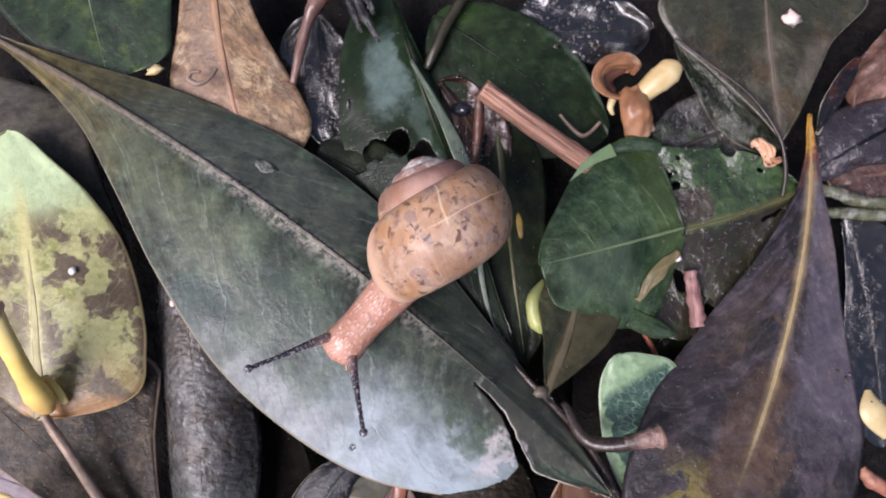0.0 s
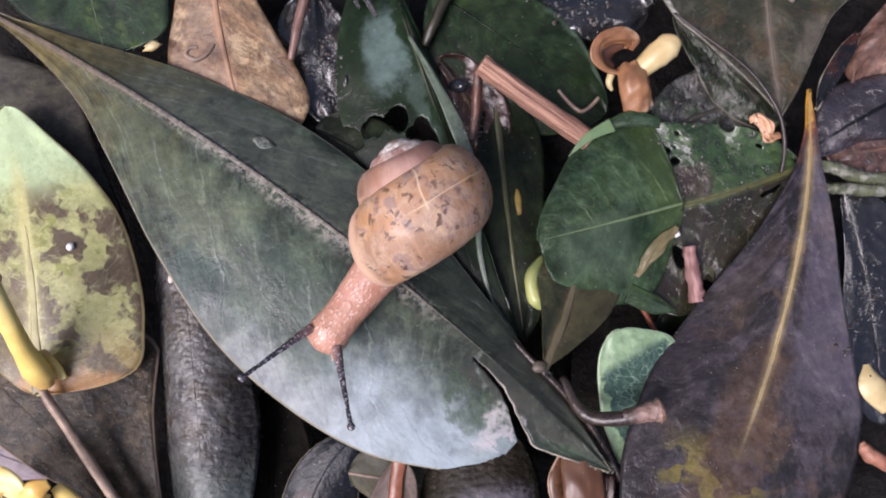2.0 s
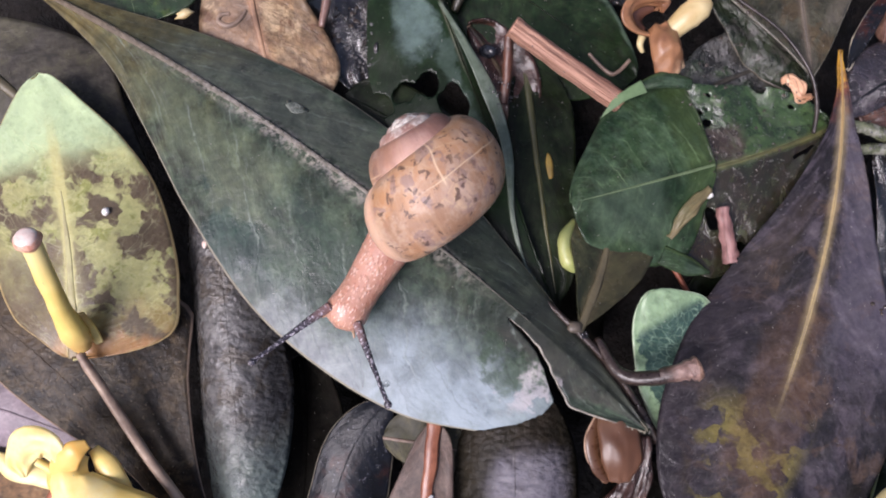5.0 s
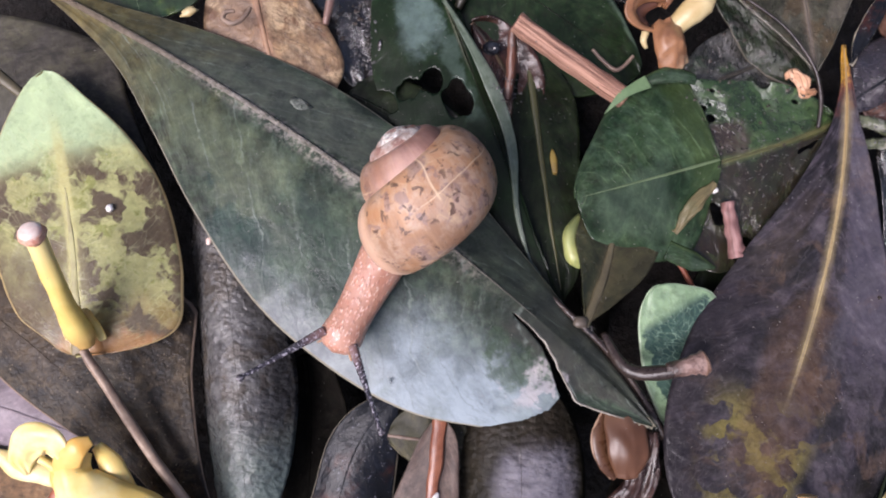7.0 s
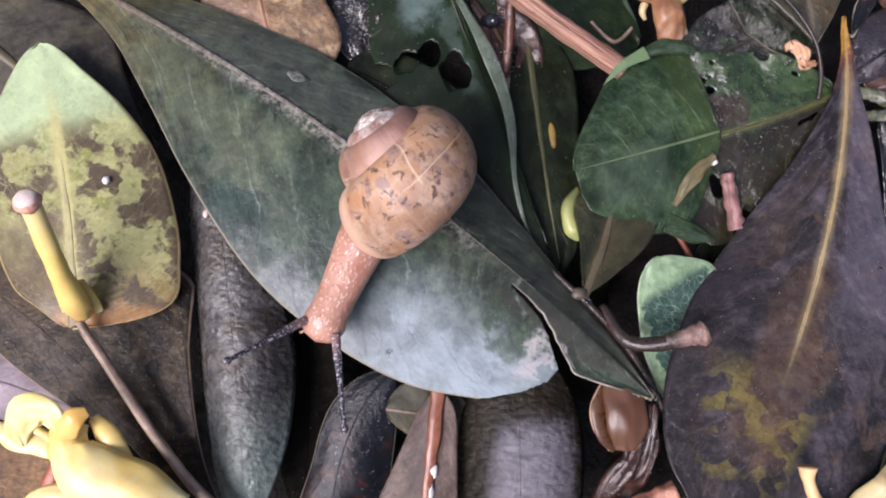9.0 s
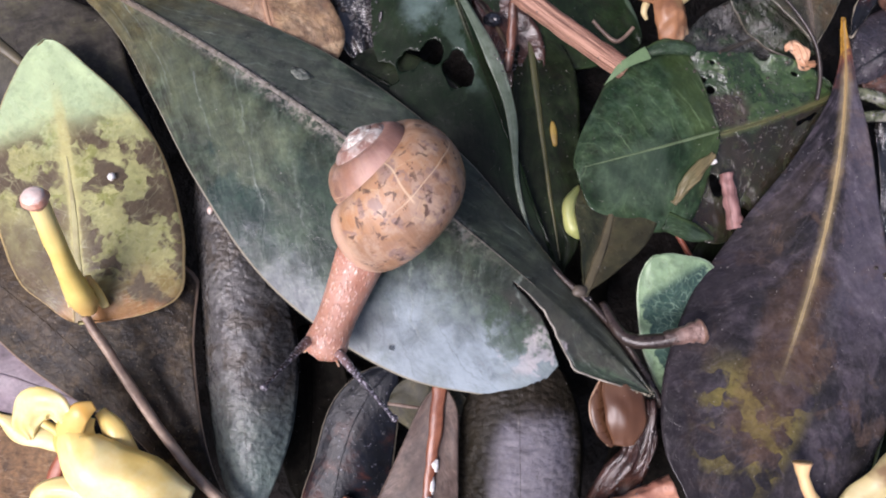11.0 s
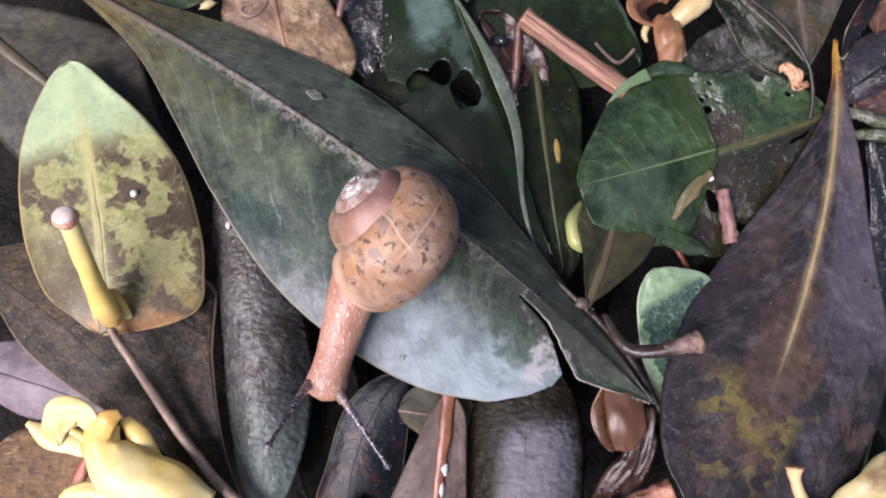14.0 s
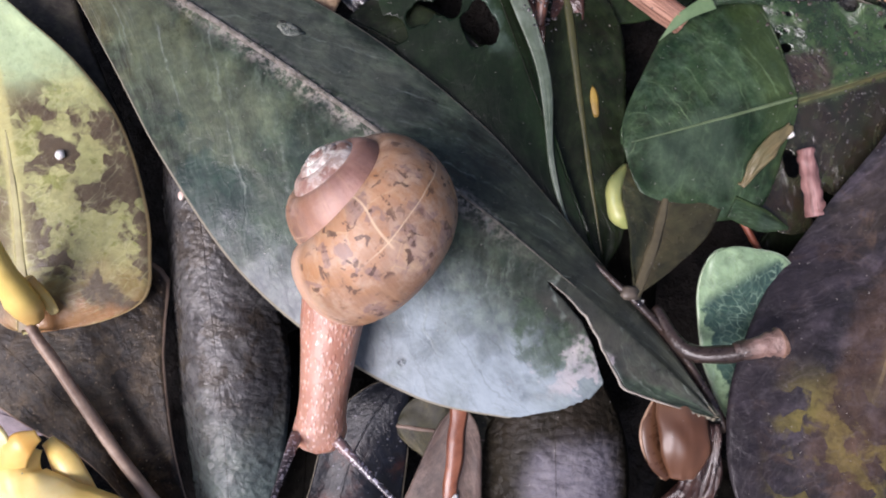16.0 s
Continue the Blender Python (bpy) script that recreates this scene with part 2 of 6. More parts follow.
def plain_material(name, base, other, scale=600, rough=0.5, relief=0.3, streak=None, spec=0.5, sub=0.0, dark=None, fade=None, fade_end=None):
    """Stems, twigs and petals: two tones in a grain, which may run along the piece."""
    n = Net(name)
    at = n.obj
    if streak:
        at = n.node("ShaderNodeMapping", Vector=n.uv, Scale=streak).outputs[0]
        grain = n.noise(1.0, 5, 0.65, at=at)
    else:
        grain = n.noise(scale, 5, 0.65)
    fine = n.noise(scale * 4, 3)
    colour = n.mix(n.ramp(grain, 0.40, 0.60) if streak else n.ramp(grain, 0.32, 0.68), base, other)
    if dark:
        colour = n.mix(n.ramp(n.noise(scale * 0.6, 4), 0.55, 0.68), colour, dark)
    if fade:
        y = n.split(n.uv)[1]
        colour = n.mix(n.math("MULTIPLY", n.ramp(y, 0.12, 0.45, 1.0, 0.0), 0.85), colour, fade)
        if fade_end:
            colour = n.mix(n.math("MULTIPLY", n.ramp(y, 0.72, 0.95), 0.8), colour, fade_end)
    b = n.bump(grain, relief, 0.3)
    b = n.bump(fine, relief * 0.5, 0.08, b)
    more = dict(Specular_IOR_Level=spec)
    if sub:
        more.update(Subsurface_Weight=sub, Subsurface_Scale=0.0015, Subsurface_Radius=(1.0, 0.6, 0.35))
    return n.done(colour, n.math("MULTIPLY_ADD", fine, 0.3, rough - 0.15), b, **more)


# ---- mesh helpers ----
def link(name, bm, material, parent=None, label="", smooth=True):
    """One bmesh in millimetres becomes one mesh object."""
    me = bpy.data.meshes.new(name)
    bmesh.ops.scale(bm, vec=(MM, MM, MM), verts=bm.verts)
    bm.to_mesh(me)
    bm.free()
    for p in me.polygons:
        p.use_smooth = smooth
    me.materials.append(material)
    ob = new(name, me)
    if parent:
        ob.parent = parent
        inv = Matrix.Translation(parent.get("seat", (0, 0, 0))).inverted()
        me.transform(inv)
    if label:
        tagged(ob, label)
    return ob


part = link


def thing(name, label, category, at, group="", kind=""):
    """An Empty at the base of a thing whose parts are given in millimetres of the place."""
    ob = new(name)
    ob.empty_display_size = 0.002
    ob.location = Vector(at) * MM
    ob["seat"] = tuple(Vector(at) * MM)
    return tagged(ob, label, category, group, kind)


def curve_at(pts, s):
    """A smooth curve through a few points."""
    pts = [Vector(p) for p in pts]
    n = len(pts) - 1
    i = min(int(s * n), n - 1)
    f = s * n - i
    p0, p1, p2, p3 = pts[max(i - 1, 0)], pts[i], pts[i + 1], pts[min(i + 2, n)]
    return 0.5 * (2 * p1 + (p2 - p0) * f + (2 * p0 - 5 * p1 + 4 * p2 - p3) * f * f + (3 * p1 - p0 - 3 * p2 + p3) * f ** 3)


def tube(pts, radii, rings=24, sides=12, flat=1.0, rough=0.0, seed=0, caps=True, ridge=0.0):
    """A round or flattened stalk along a smooth curve, with uneven skin. UV: round it, along it."""
    bm = bmesh.new()
    uv = bm.loops.layers.uv.new("UVMap")
    rows = []
    up = Vector((0.05, 0.1, 1)).normalized()
    for i in range(rings + 1):
        s = i / rings
        c = curve_at(pts, s)
        t = (curve_at(pts, min(s + 0.01, 1)) - curve_at(pts, max(s - 0.01, 0))).normalized()
        a = t.cross(up)
        a = a.normalized() if a.length > 1e-4 else Vector((1, 0, 0))
        b = a.cross(t).normalized()
        k = s * (len(radii) - 1)
        j = min(int(k), len(radii) - 2)
        r = radii[j] + (radii[j + 1] - radii[j]) * (k - j)
        row = []
        for q in range(sides):
            w = 2 * math.pi * q / sides
            rr = r * (1 + rough * noise.noise(Vector((math.cos(w) * 1.3 + seed, math.sin(w) * 1.3, s * 9 + seed))) + ridge * noise.noise(Vector((math.cos(w) * 4.5, math.sin(w) * 4.5, s * 1.2 + seed))))
            row.append(bm.verts.new(c + a * math.cos(w) * rr + b * math.sin(w) * rr * flat))
        rows.append(row)
    for i in range(rings):
        for q in range(sides):
            p = (q + 1) % sides
            f = bm.faces.new((rows[i][q], rows[i][p], rows[i + 1][p], rows[i + 1][q]))
            for l, (x, y) in zip(f.loops, ((q, i), (q + 1, i), (q + 1, i + 1), (q, i + 1))):
                l[uv].uv = (x / sides, y / rings)
    if caps:
        bm.faces.new(rows[0])
        bm.faces.new(rows[-1][::-1])
    bmesh.ops.recalc_face_normals(bm, faces=bm.faces)
    return bm


def ribbon(pts, widths, arc=60, lean=0.0, thick=0.25, rings=28, cols=12, ruffle=0.0, seed=0):
    """A petal or strip along a smooth curve, bowed across by arc degrees with its back up, leaning sideways by lean degrees."""
    bm = bmesh.new()
    uv = bm.loops.layers.uv.new("UVMap")
    rows = []
    for i in range(rings + 1):
        s = i / rings
        c = curve_at(pts, s)
        t = (curve_at(pts, min(s + 0.02, 1)) - curve_at(pts, max(s - 0.02, 0))).normalized()
        a = t.cross(Vector((0.03, 0.05, 1)))
        a = a.normalized() if a.length > 1e-4 else Vector((1, 0, 0))
        b = a.cross(t).normalized()
        turn = Matrix.Rotation(radians(lean), 3, t)
        a, b = turn @ a, turn @ b
        k = s * (len(widths) - 1)
        j = min(int(k), len(widths) - 2)
        f = k - j
        f = f * f * (3 - 2 * f)
        w = widths[j] + (widths[j + 1] - widths[j]) * f
        half = radians(max(arc, 1)) / 2
        r = w / max(math.sin(min(half, math.pi / 2)), 0.01)
        row = []
        for q in range(cols + 1):
            g = half * (2 * q / cols - 1)
            z = r * math.cos(g) - r * math.cos(min(half, math.pi / 2))
            z += ruffle * noise.noise(Vector((s * 5 + seed, q * 0.5, seed)))
            row.append(bm.verts.new(c + a * (r * math.sin(g)) + b * z))
        rows.append(row)
    for i in range(rings):
        for q in range(cols):
            f = bm.faces.new((rows[i][q], rows[i][q + 1], rows[i + 1][q + 1], rows[i + 1][q]))
            for l, (x, y) in zip(f.loops, ((q, i), (q + 1, i), (q + 1, i + 1), (q, i + 1))):
                l[uv].uv = (x / cols, y / rings)
    bmesh.ops.remove_doubles(bm, verts=bm.verts, dist=0.003)
    bmesh.ops.recalc_face_normals(bm, faces=bm.faces)
    bmesh.ops.solidify(bm, geom=list(bm.faces), thickness=thick)
    return bm


def blob(size, rough=0.25, seed=0, detail=2):
    """A lumpy crumb round the origin."""
    bm = bmesh.new()
    bmesh.ops.create_icosphere(bm, subdivisions=detail, radius=1.0)
    for v in bm.verts:
        v.co *= 1 + rough * noise.noise(v.co * 1.7 + Vector((seed * 3.7, seed, 0)))
        v.co = Vector((v.co.x * size[0], v.co.y * size[1], v.co.z * size[2]))
    return bm


def moved(bm, at, turn=0):
    bmesh.ops.transform(bm, matrix=Matrix.Translation(at) @ Matrix.Rotation(radians(turn), 4, "Z"), verts=bm.verts)
    return bm


def profile(stations, u, blunt0, blunt1):
    """Half width at u from a few (u, width) stations, eased round a blunt end."""
    def s_of(x):
        x = min(max(x, 0.0), 1.0)
        if blunt0 and blunt1:
            return math.acos(1 - 2 * x) / math.pi
        if blunt1:
            return math.asin(x) * 2 / math.pi
        if blunt0:
            return math.acos(1 - x) * 2 / math.pi
        return x
    xs = [0.0] + [s_of(a) for a, _ in stations] + [1.0]
    ys = [0.0] + [b for _, b in stations] + [0.0]
    s = s_of(u)
    for i in range(len(xs) - 1):
        if s <= xs[i + 1] or i == len(xs) - 2:
            break
    h = max(xs[i + 1] - xs[i], 1e-6)
    f = (s - xs[i]) / h

    def slope(k):
        if k == 0:
            return (ys[1] - ys[0]) / max(xs[1] - xs[0], 1e-6)
        if k == len(xs) - 1:
            return (ys[-1] - ys[-2]) / max(xs[-1] - xs[-2], 1e-6)
        return (ys[k + 1] - ys[k - 1]) / max(xs[k + 1] - xs[k - 1], 1e-6)
    m0, m1 = slope(i) * h, slope(i + 1) * h
    return max(0.0, (2 * f ** 3 - 3 * f ** 2 + 1) * ys[i] + (f ** 3 - 2 * f ** 2 + f) * m0 + (3 * f ** 2 - 2 * f ** 3) * ys[i + 1] + (f ** 3 - f ** 2) * m1)


def leaf(label, base, mid, tip, left, right, material, dip=(0, 0), cup=(0, 0), wave=0.25, thick=0.22, blunt=(False, True), rib=0.0, rib_end=0.95, rib_flat=0.35,
         rib_material=None, stalk=None, stalk_radius=(0.6, 0.5), stalk_material=None, cut=None, seed=0, name="leaf", group="", nu=56, nv=12, curl=None, category="leaf", slit=None, relax=8):
    """A leaf: a bent midrib from base to tip and two halves of their own outline, dip (degrees down from flat) and cup (mm down at the widest)."""
    A, C, B = Vector(base), Vector(mid), Vector(tip)
    top = thing(name, label, category, base, group)
    bm = bmesh.new()
    uv = bm.loops.layers.uv.new("UVMap")
    across = bm.loops.layers.uv.new("Across")
    wmax = max(w for _, w in left + right)
    side = {1: left, -1: right}

    def spine(u):
        return (1 - u) ** 2 * A + 2 * u * (1 - u) * C + u * u * B

    def place(u, v):
        p = spine(u)
        t = (2 * (1 - u) * (C - A) + 2 * u * (B - C)).normalized()
        s = Vector((0, 0, 1)).cross(t).normalized()
        nrm = t.cross(s)
        k = 1 if v >= 0 else -1
        x = abs(v) * profile(side[k], u, *blunt)
        d = radians(dip[0] if k > 0 else dip[1])
        c = cup[0] if k > 0 else cup[1]
        z = -x * math.tan(d) - c * (x / wmax) ** 2
        z += wave * noise.noise(Vector((u * 4.0 + seed * 7.3, v * 1.6, seed))) * (0.3 + abs(v))
        z += 0.5 * wave * noise.noise(Vector((u * 11 + seed * 3.1, v * 3, seed + 5))) * v * v
        if curl:
            z += curl(u, v)
        return p + s * (k * x) + nrm * z

    grid = {}
    for i in range(nu + 1):
        s = i / nu
        u = 0.5 - 0.5 * math.cos(math.pi * s)
        u = 0.5 * u + 0.5 * s
        for j in range(-nv, nv + 1):
            v = j / nv
            v = math.copysign(abs(v) ** 0.9, v)
            if slit and j < 0:
                inner, outer, w, k = *slit(u), profile(right, u, *blunt), nv // 4
                inner, outer = min(inner, w * 0.98), min(outer, w * 0.99)
                x = inner * -j / k if -j <= k else outer + (w - outer) * (-j - k - 1) / (nv - k - 1)
                v = -x / max(w, 1e-6)
            grid[i, j] = (bm.verts.new(place(u, v)), u, v)
    for i in range(nu):
        for j in range(-nv, nv):
            q = [grid[i, j], grid[i, j + 1], grid[i + 1, j + 1], grid[i + 1, j]]
            if slit and j == -(nv // 4) - 1:
                continue
            if cut:
                u = sum(a[1] for a in q) / 4
                v = sum(a[2] for a in q) / 4
                if cut(u, v, abs(v) * profile(side[1 if v > 0 else -1], u, *blunt)):
                    continue
            f = bm.faces.new([a[0] for a in q][::-1])
            for l, a in zip(f.loops, q[::-1]):
                l[uv].uv = (a[1], a[2] * 0.5 + 0.5)
                l[across].uv = (a[1], a[2] * profile(side[1 if a[2] >= 0 else -1], a[1], *blunt))
    bmesh.ops.delete(bm, geom=[v for v in bm.verts if not v.link_faces], context="VERTS")
    bmesh.ops.remove_doubles(bm, verts=bm.verts, dist=0.004)
    if cut:
        rim = [v for v in bm.verts if v.is_boundary]
        for _ in range(relax):
            bmesh.ops.smooth_vert(bm, verts=rim, factor=0.5, use_axis_x=True, use_axis_y=True, use_axis_z=True)
    if sum(f.normal.z * f.calc_area() for f in bm.faces) < 0:
        bmesh.ops.reverse_faces(bm, faces=bm.faces)
    blade = part("blade", bm, material, top)
    solid = blade.modifiers.new("thickness", "SOLIDIFY")
    solid.thickness, solid.offset = thick * MM, -1
    if slit:
        edge = [place(u, -min(slit(u)[0] / profile(right, u, *blunt), 1.0)) + Vector((0, 0, 0.02)) for u in [0.777 + 0.2 * k / 24 for k in range(25)]]
        part("torn_rim", tube(edge, (0.03, 0.11, 0.10, 0.11, 0.05), 72, 8, 1, 0.4, 3), M_RIM, top, "pale dried torn edge")
    if rib:
        pts = [place(u, 0.0) + Vector((0, 0, rib * min(0.12, rib_flat * 0.35))) for u in [rib_end * k / 10 for k in range(11)]]
        part("midrib", tube(pts, (rib * 0.9, rib, rib * 0.75, rib * 0.5, rib * 0.12), 60, 8, rib_flat, 0.35, seed), rib_material or material, top)
    if stalk:
        part("stalk", tube([A] + [Vector(p) for p in stalk], stalk_radius, 24, 10, 1, 0.15, seed), stalk_material or rib_material or material, top)
    return top


# skins
# the pale blue on the lower lobe is sky sheen put into the colour
M_BIG = leaf_material("dark_green_leaf", (0.014, 0.025, 0.016), (0.035, 0.052, 0.037), (0.20, 0.235, 0.20), 0.5, 11, 2.4, 0.8, 150, 0.85,
                      sky_sheen=(0.26, 0.31, 0.335), low=(0.11, 0.085, 0.032), low_at=(0.03, 0.36), relief=0.3, fold=520, streak=(0.088, 0.112, 0.075), streak_amount=0.8, blotch2=(0.058, 0.080, 0.054), blotch2_at=(0.50, 0.64), blotch2_scale=210, edge=(0.22, 0.20, 0.15),
                      dust=(0.27, 0.245, 0.215), mottle=0.5, cell_amount=0.03, wisp=0.2,
                      bands=(((0.72, 0.82, 2, 3), (-0.35, -0.2, 2, 3), (0.040, 0.041, 0.034), 1.0), ((0.835, 0.85, 0.872, 0.882), (-0.8, -0.65, -0.28, -0.2), (0.40, 0.36, 0.36), 0.65),
                             # steep half: colour lifted against its slope, then shade painted towards the tip
                             ((0.78, 0.805, 0.84, 0.86), (-0.58, -0.48, -0.28, -0.18), (0.032, 0.053, 0.030), 0.75), ((0.16, 0.28, 0.50, 0.60), (0.02, 0.1, 0.7, 1.0), (0.088, 0.096, 0.078), 0.65), ((0.56, 0.66, 2, 3), (-0.12, 0.0, 2, 3), (0.024, 0.028, 0.021), 0.75),
                             ((0.16, 0.26, 0.42, 0.5), (-0.85, -0.6, -0.25, -0.1), (0.085, 0.100, 0.060), 0.55), ((0.40, 0.5, 0.62, 0.70), (-0.95, -0.75, -0.35, -0.15), (0.026, 0.050, 0.038), 0.45),
                             # the last band carries the painted sheen along the lower margin
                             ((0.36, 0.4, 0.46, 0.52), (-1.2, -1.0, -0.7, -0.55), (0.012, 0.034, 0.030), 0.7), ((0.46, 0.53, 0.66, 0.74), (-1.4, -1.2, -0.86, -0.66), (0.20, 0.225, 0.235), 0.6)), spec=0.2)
M_BIG_RIB = plain_material("scurfy_midrib", (0.25, 0.225, 0.195), (0.10, 0.09, 0.07), 1700, 0.75, 1.0, dark=(0.05, 0.055, 0.038), fade=(0.13, 0.095, 0.06), fade_end=(0.06, 0.06, 0.045))
M_YELLOW = leaf_material("yellowing_leaf", (0.38, 0.365, 0.155), (0.30, 0.325, 0.135), (0.46, 0.46, 0.25), 0.45, 9, 1.8, 0.2, 170, 0.6,
                         blotch=(0.085, 0.062, 0.038), blotch_at=(0.475, 0.52), blotch_scale=175, mosaic=1250, blotch_u=(-0.5, -0.2, 0.64, 0.76), tip=(0.35, 0.44, 0.25), tip_at=(0.62, 0.80), blotch2=(0.17, 0.18, 0.05), blotch2_at=(0.55, 0.60), blotch2_scale=420,
                         low=(0.17, 0.10, 0.04), low_at=(0.03, 0.25), cell_amount=0.16, relief=0.2, line=((0.40, 0.37, 0.16), 0.75, (-1, -0.5, 0.62, 0.9), 1.9), mottle=0.16,
                         bands=(((-1, -0.5, 0.34, 0.52), (-0.05, 0.15, 2, 3), (0.105, 0.076, 0.044), 0.9), ((-1, -0.5, 0.03, 0.10), (-3, -2, 2, 3), (0.30, 0.15, 0.06), 0.8)), wisp=0.06, edge=(0.40, 0.30, 0.14), edge_at=0.968)
M_YELLOW_RIB = plain_material("pale_midrib", (0.36, 0.335, 0.15), (0.27, 0.24, 0.11), 500, 0.5, 0.2, fade=(0.17, 0.12, 0.06))
M_STALK = plain_material("yellow_stalk", (0.72, 0.56, 0.18), (0.62, 0.44, 0.10), 200, 0.42, 0.15, fade=(0.50, 0.31, 0.10), fade_end=(0.72, 0.60, 0.26))
M_NECK_DULL = plain_material("dull_yellow_scrap", (0.30, 0.20, 0.035), (0.20, 0.13, 0.03), 400, 0.5, 0.2)
M_STALK_FACE = plain_material("pinkish_white_cut_face", (0.82, 0.70, 0.62), (0.70, 0.46, 0.38), 800, 0.5, 0.4)
M_STALK_END = plain_material("pink_cut_end", (0.55, 0.20, 0.13), (0.70, 0.42, 0.30), 900, 0.5, 0.3)
M_PURPLE = leaf_material("purple_brown_leaf", (0.0105, 0.0095, 0.011), (0.038, 0.034, 0.041), (0.15, 0.13, 0.14), 0.34, 11, 1.5, 0.2, 130, 0.95,
                         blotch=(0.110, 0.092, 0.030), blotch_at=(0.48, 0.54), blotch_scale=330, blotch_u=(0.70, 0.78, 0.88, 0.93), blotch_sv=(-0.75, -0.55, 0.2, 0.4), relief=0.5, fold=650, mosaic=800, mottle=0.4, cell_amount=0.06,
                         bands=(((-1, 0, 0.10, 0.18), (-3, -2, 2, 3), (0.11, 0.04, 0.028), 0.9), ((-1, -0.5, 0.055, 0.10), (-3, -2, 2, 3), (0.40, 0.22, 0.03), 0.95),
                                ((0.52, 0.60, 0.82, 0.9), (-0.45, -0.25, 0.15, 0.3), (0.080, 0.047, 0.028), 0.42), ((0.30, 0.38, 0.5, 0.6), (-0.95, -0.75, -0.5, -0.3), (0.075, 0.055, 0.04), 0.25),
                                # first band here: lilac sky sheen of the right side, painted on
                                ((0.12, 0.22, 0.55, 0.68), (0.15, 0.35, 0.9, 1.2), (0.110, 0.098, 0.122), 0.45), ((0.85, 0.92, 2, 3), (-3, -2, 2, 3), (0.018, 0.016, 0.018), 0.7), ((0.45, 0.6, 2, 3), (-3, -2, -0.65, -0.35), (0.016, 0.013, 0.015), 0.75)),
                         line=((0.32, 0.25, 0.13), 0.24, (0.10, 0.16, 0.56, 0.76), 0.9),
                         streak=(0.10, 0.082, 0.098), streak_amount=0.55, blotch2=(0.062, 0.042, 0.032), blotch2_at=(0.54, 0.64), blotch2_scale=230, spec=0.22, wisp=0.12)
M_PURPLE_RIB = plain_material("fading_midrib", (0.32, 0.235, 0.11), (0.25, 0.18, 0.085), 600, 0.42, 0.3, fade=(0.26, 0.16, 0.06), fade_end=(0.10, 0.08, 0.06))
M_ROUND = leaf_material("glossy_green_leaf", (0.009, 0.023, 0.010), (0.027, 0.050, 0.022), (0.13, 0.20, 0.10), 0.34, 6, 1.5, 0.5, 240, 0.8, relief=0.45, cell_amount=0.06, spec=0.24, mottle=0.35,
                        streak=(0.05, 0.085, 0.05), streak_amount=0.6, bands=(((0.30, 0.45, 0.8, 0.95), (-0.2, 0.1, 0.55, 0.8), (0.055, 0.082, 0.055), 0.5), ((-1, -0.5, 0.14, 0.24), (-3, -2, 2, 3), (0.035, 0.055, 0.018), 0.6)), wisp=0.08)
M_FRESH = leaf_material("fresh_green_leaf", (0.012, 0.028, 0.014), (0.022, 0.044, 0.018), (0.06, 0.10, 0.04), 0.5, 5, 1.5, 0.12, 200, 0.7, relief=0.25, blotch=(0.040, 0.062, 0.018), blotch_at=(0.52, 0.66), blotch_scale=260, mottle=0.5)
M_WET = leaf_material("wet_eaten_leaf", (0.010, 0.024, 0.007), (0.028, 0.058, 0.018), (0.11, 0.15, 0.07), 0.3, 4, 1.5, 0.2, 420, 0.95, relief=0.8, fold=1000, wet=0.3, spec=0.55, mottle=0.4, blotch2=(0.045, 0.078, 0.026), blotch2_at=(0.54, 0.64), blotch2_scale=520,
                      bands=(((-1, 0, 1, 2), (-0.05, 0.1, 0.9, 1.2), (0.020, 0.013, 0.009), 0.92), ((0.45, 0.52, 0.68, 0.76), (-0.5, -0.38, -0.05, 0.0), (0.028, 0.016, 0.013), 0.9)),
                      line=((0.11, 0.115, 0.045), 0.3, (-1, -0.5, 1.5, 2), 0.8), wisp=0.12)
M_DARK = leaf_material("deep_green_leaf", (0.004, 0.007, 0.003), (0.010, 0.016, 0.007), (0.05, 0.07, 0.03), 0.34, 7, 1.6, 0.08, 260, 0.7, relief=0.3, streak=(0.016, 0.025, 0.011), spec=0.14, wisp=0.1)
M_CHEWED = leaf_material("chewed_green_leaf", (0.005, 0.013, 0.0045), (0.011, 0.026, 0.010), (0.06, 0.09, 0.05), 0.3, 7, 1.6, 0.06, 260, 0.7, relief=0.15, spec=0.16,
                         # bands: sky gloss painted in twice, then near-black for dark leaf and shaded gap
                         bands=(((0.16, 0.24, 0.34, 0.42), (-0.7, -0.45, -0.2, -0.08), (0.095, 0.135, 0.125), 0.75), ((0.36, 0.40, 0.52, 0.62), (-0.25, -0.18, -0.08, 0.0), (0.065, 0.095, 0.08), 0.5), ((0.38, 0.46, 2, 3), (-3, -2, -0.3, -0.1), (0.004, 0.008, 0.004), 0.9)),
                         line=((0.20, 0.19, 0.14), 0.16, (0.22, 0.28, 0.42, 0.5), 0.4), wisp=0.08, mottle=0.25)
M_DEEP = leaf_material("deep_green_wet_leaf", (0.005, 0.012, 0.0045), (0.012, 0.024, 0.010), (0.05, 0.07, 0.03), 0.3, 7, 1.6, 0.12, 260, 0.7, relief=0.4, streak=(0.022, 0.038, 0.016), spec=0.22,
                       bands=(((-1, -0.5, 0.14, 0.3), (0.0, 0.3, 0.8, 1.0), (0.03, 0.06, 0.014), 0.6), ((0.5, 0.6, 0.9, 1.0), (0.82, 0.95, 2, 3), (0.07, 0.10, 0.07), 0.7)), wisp=0.1)
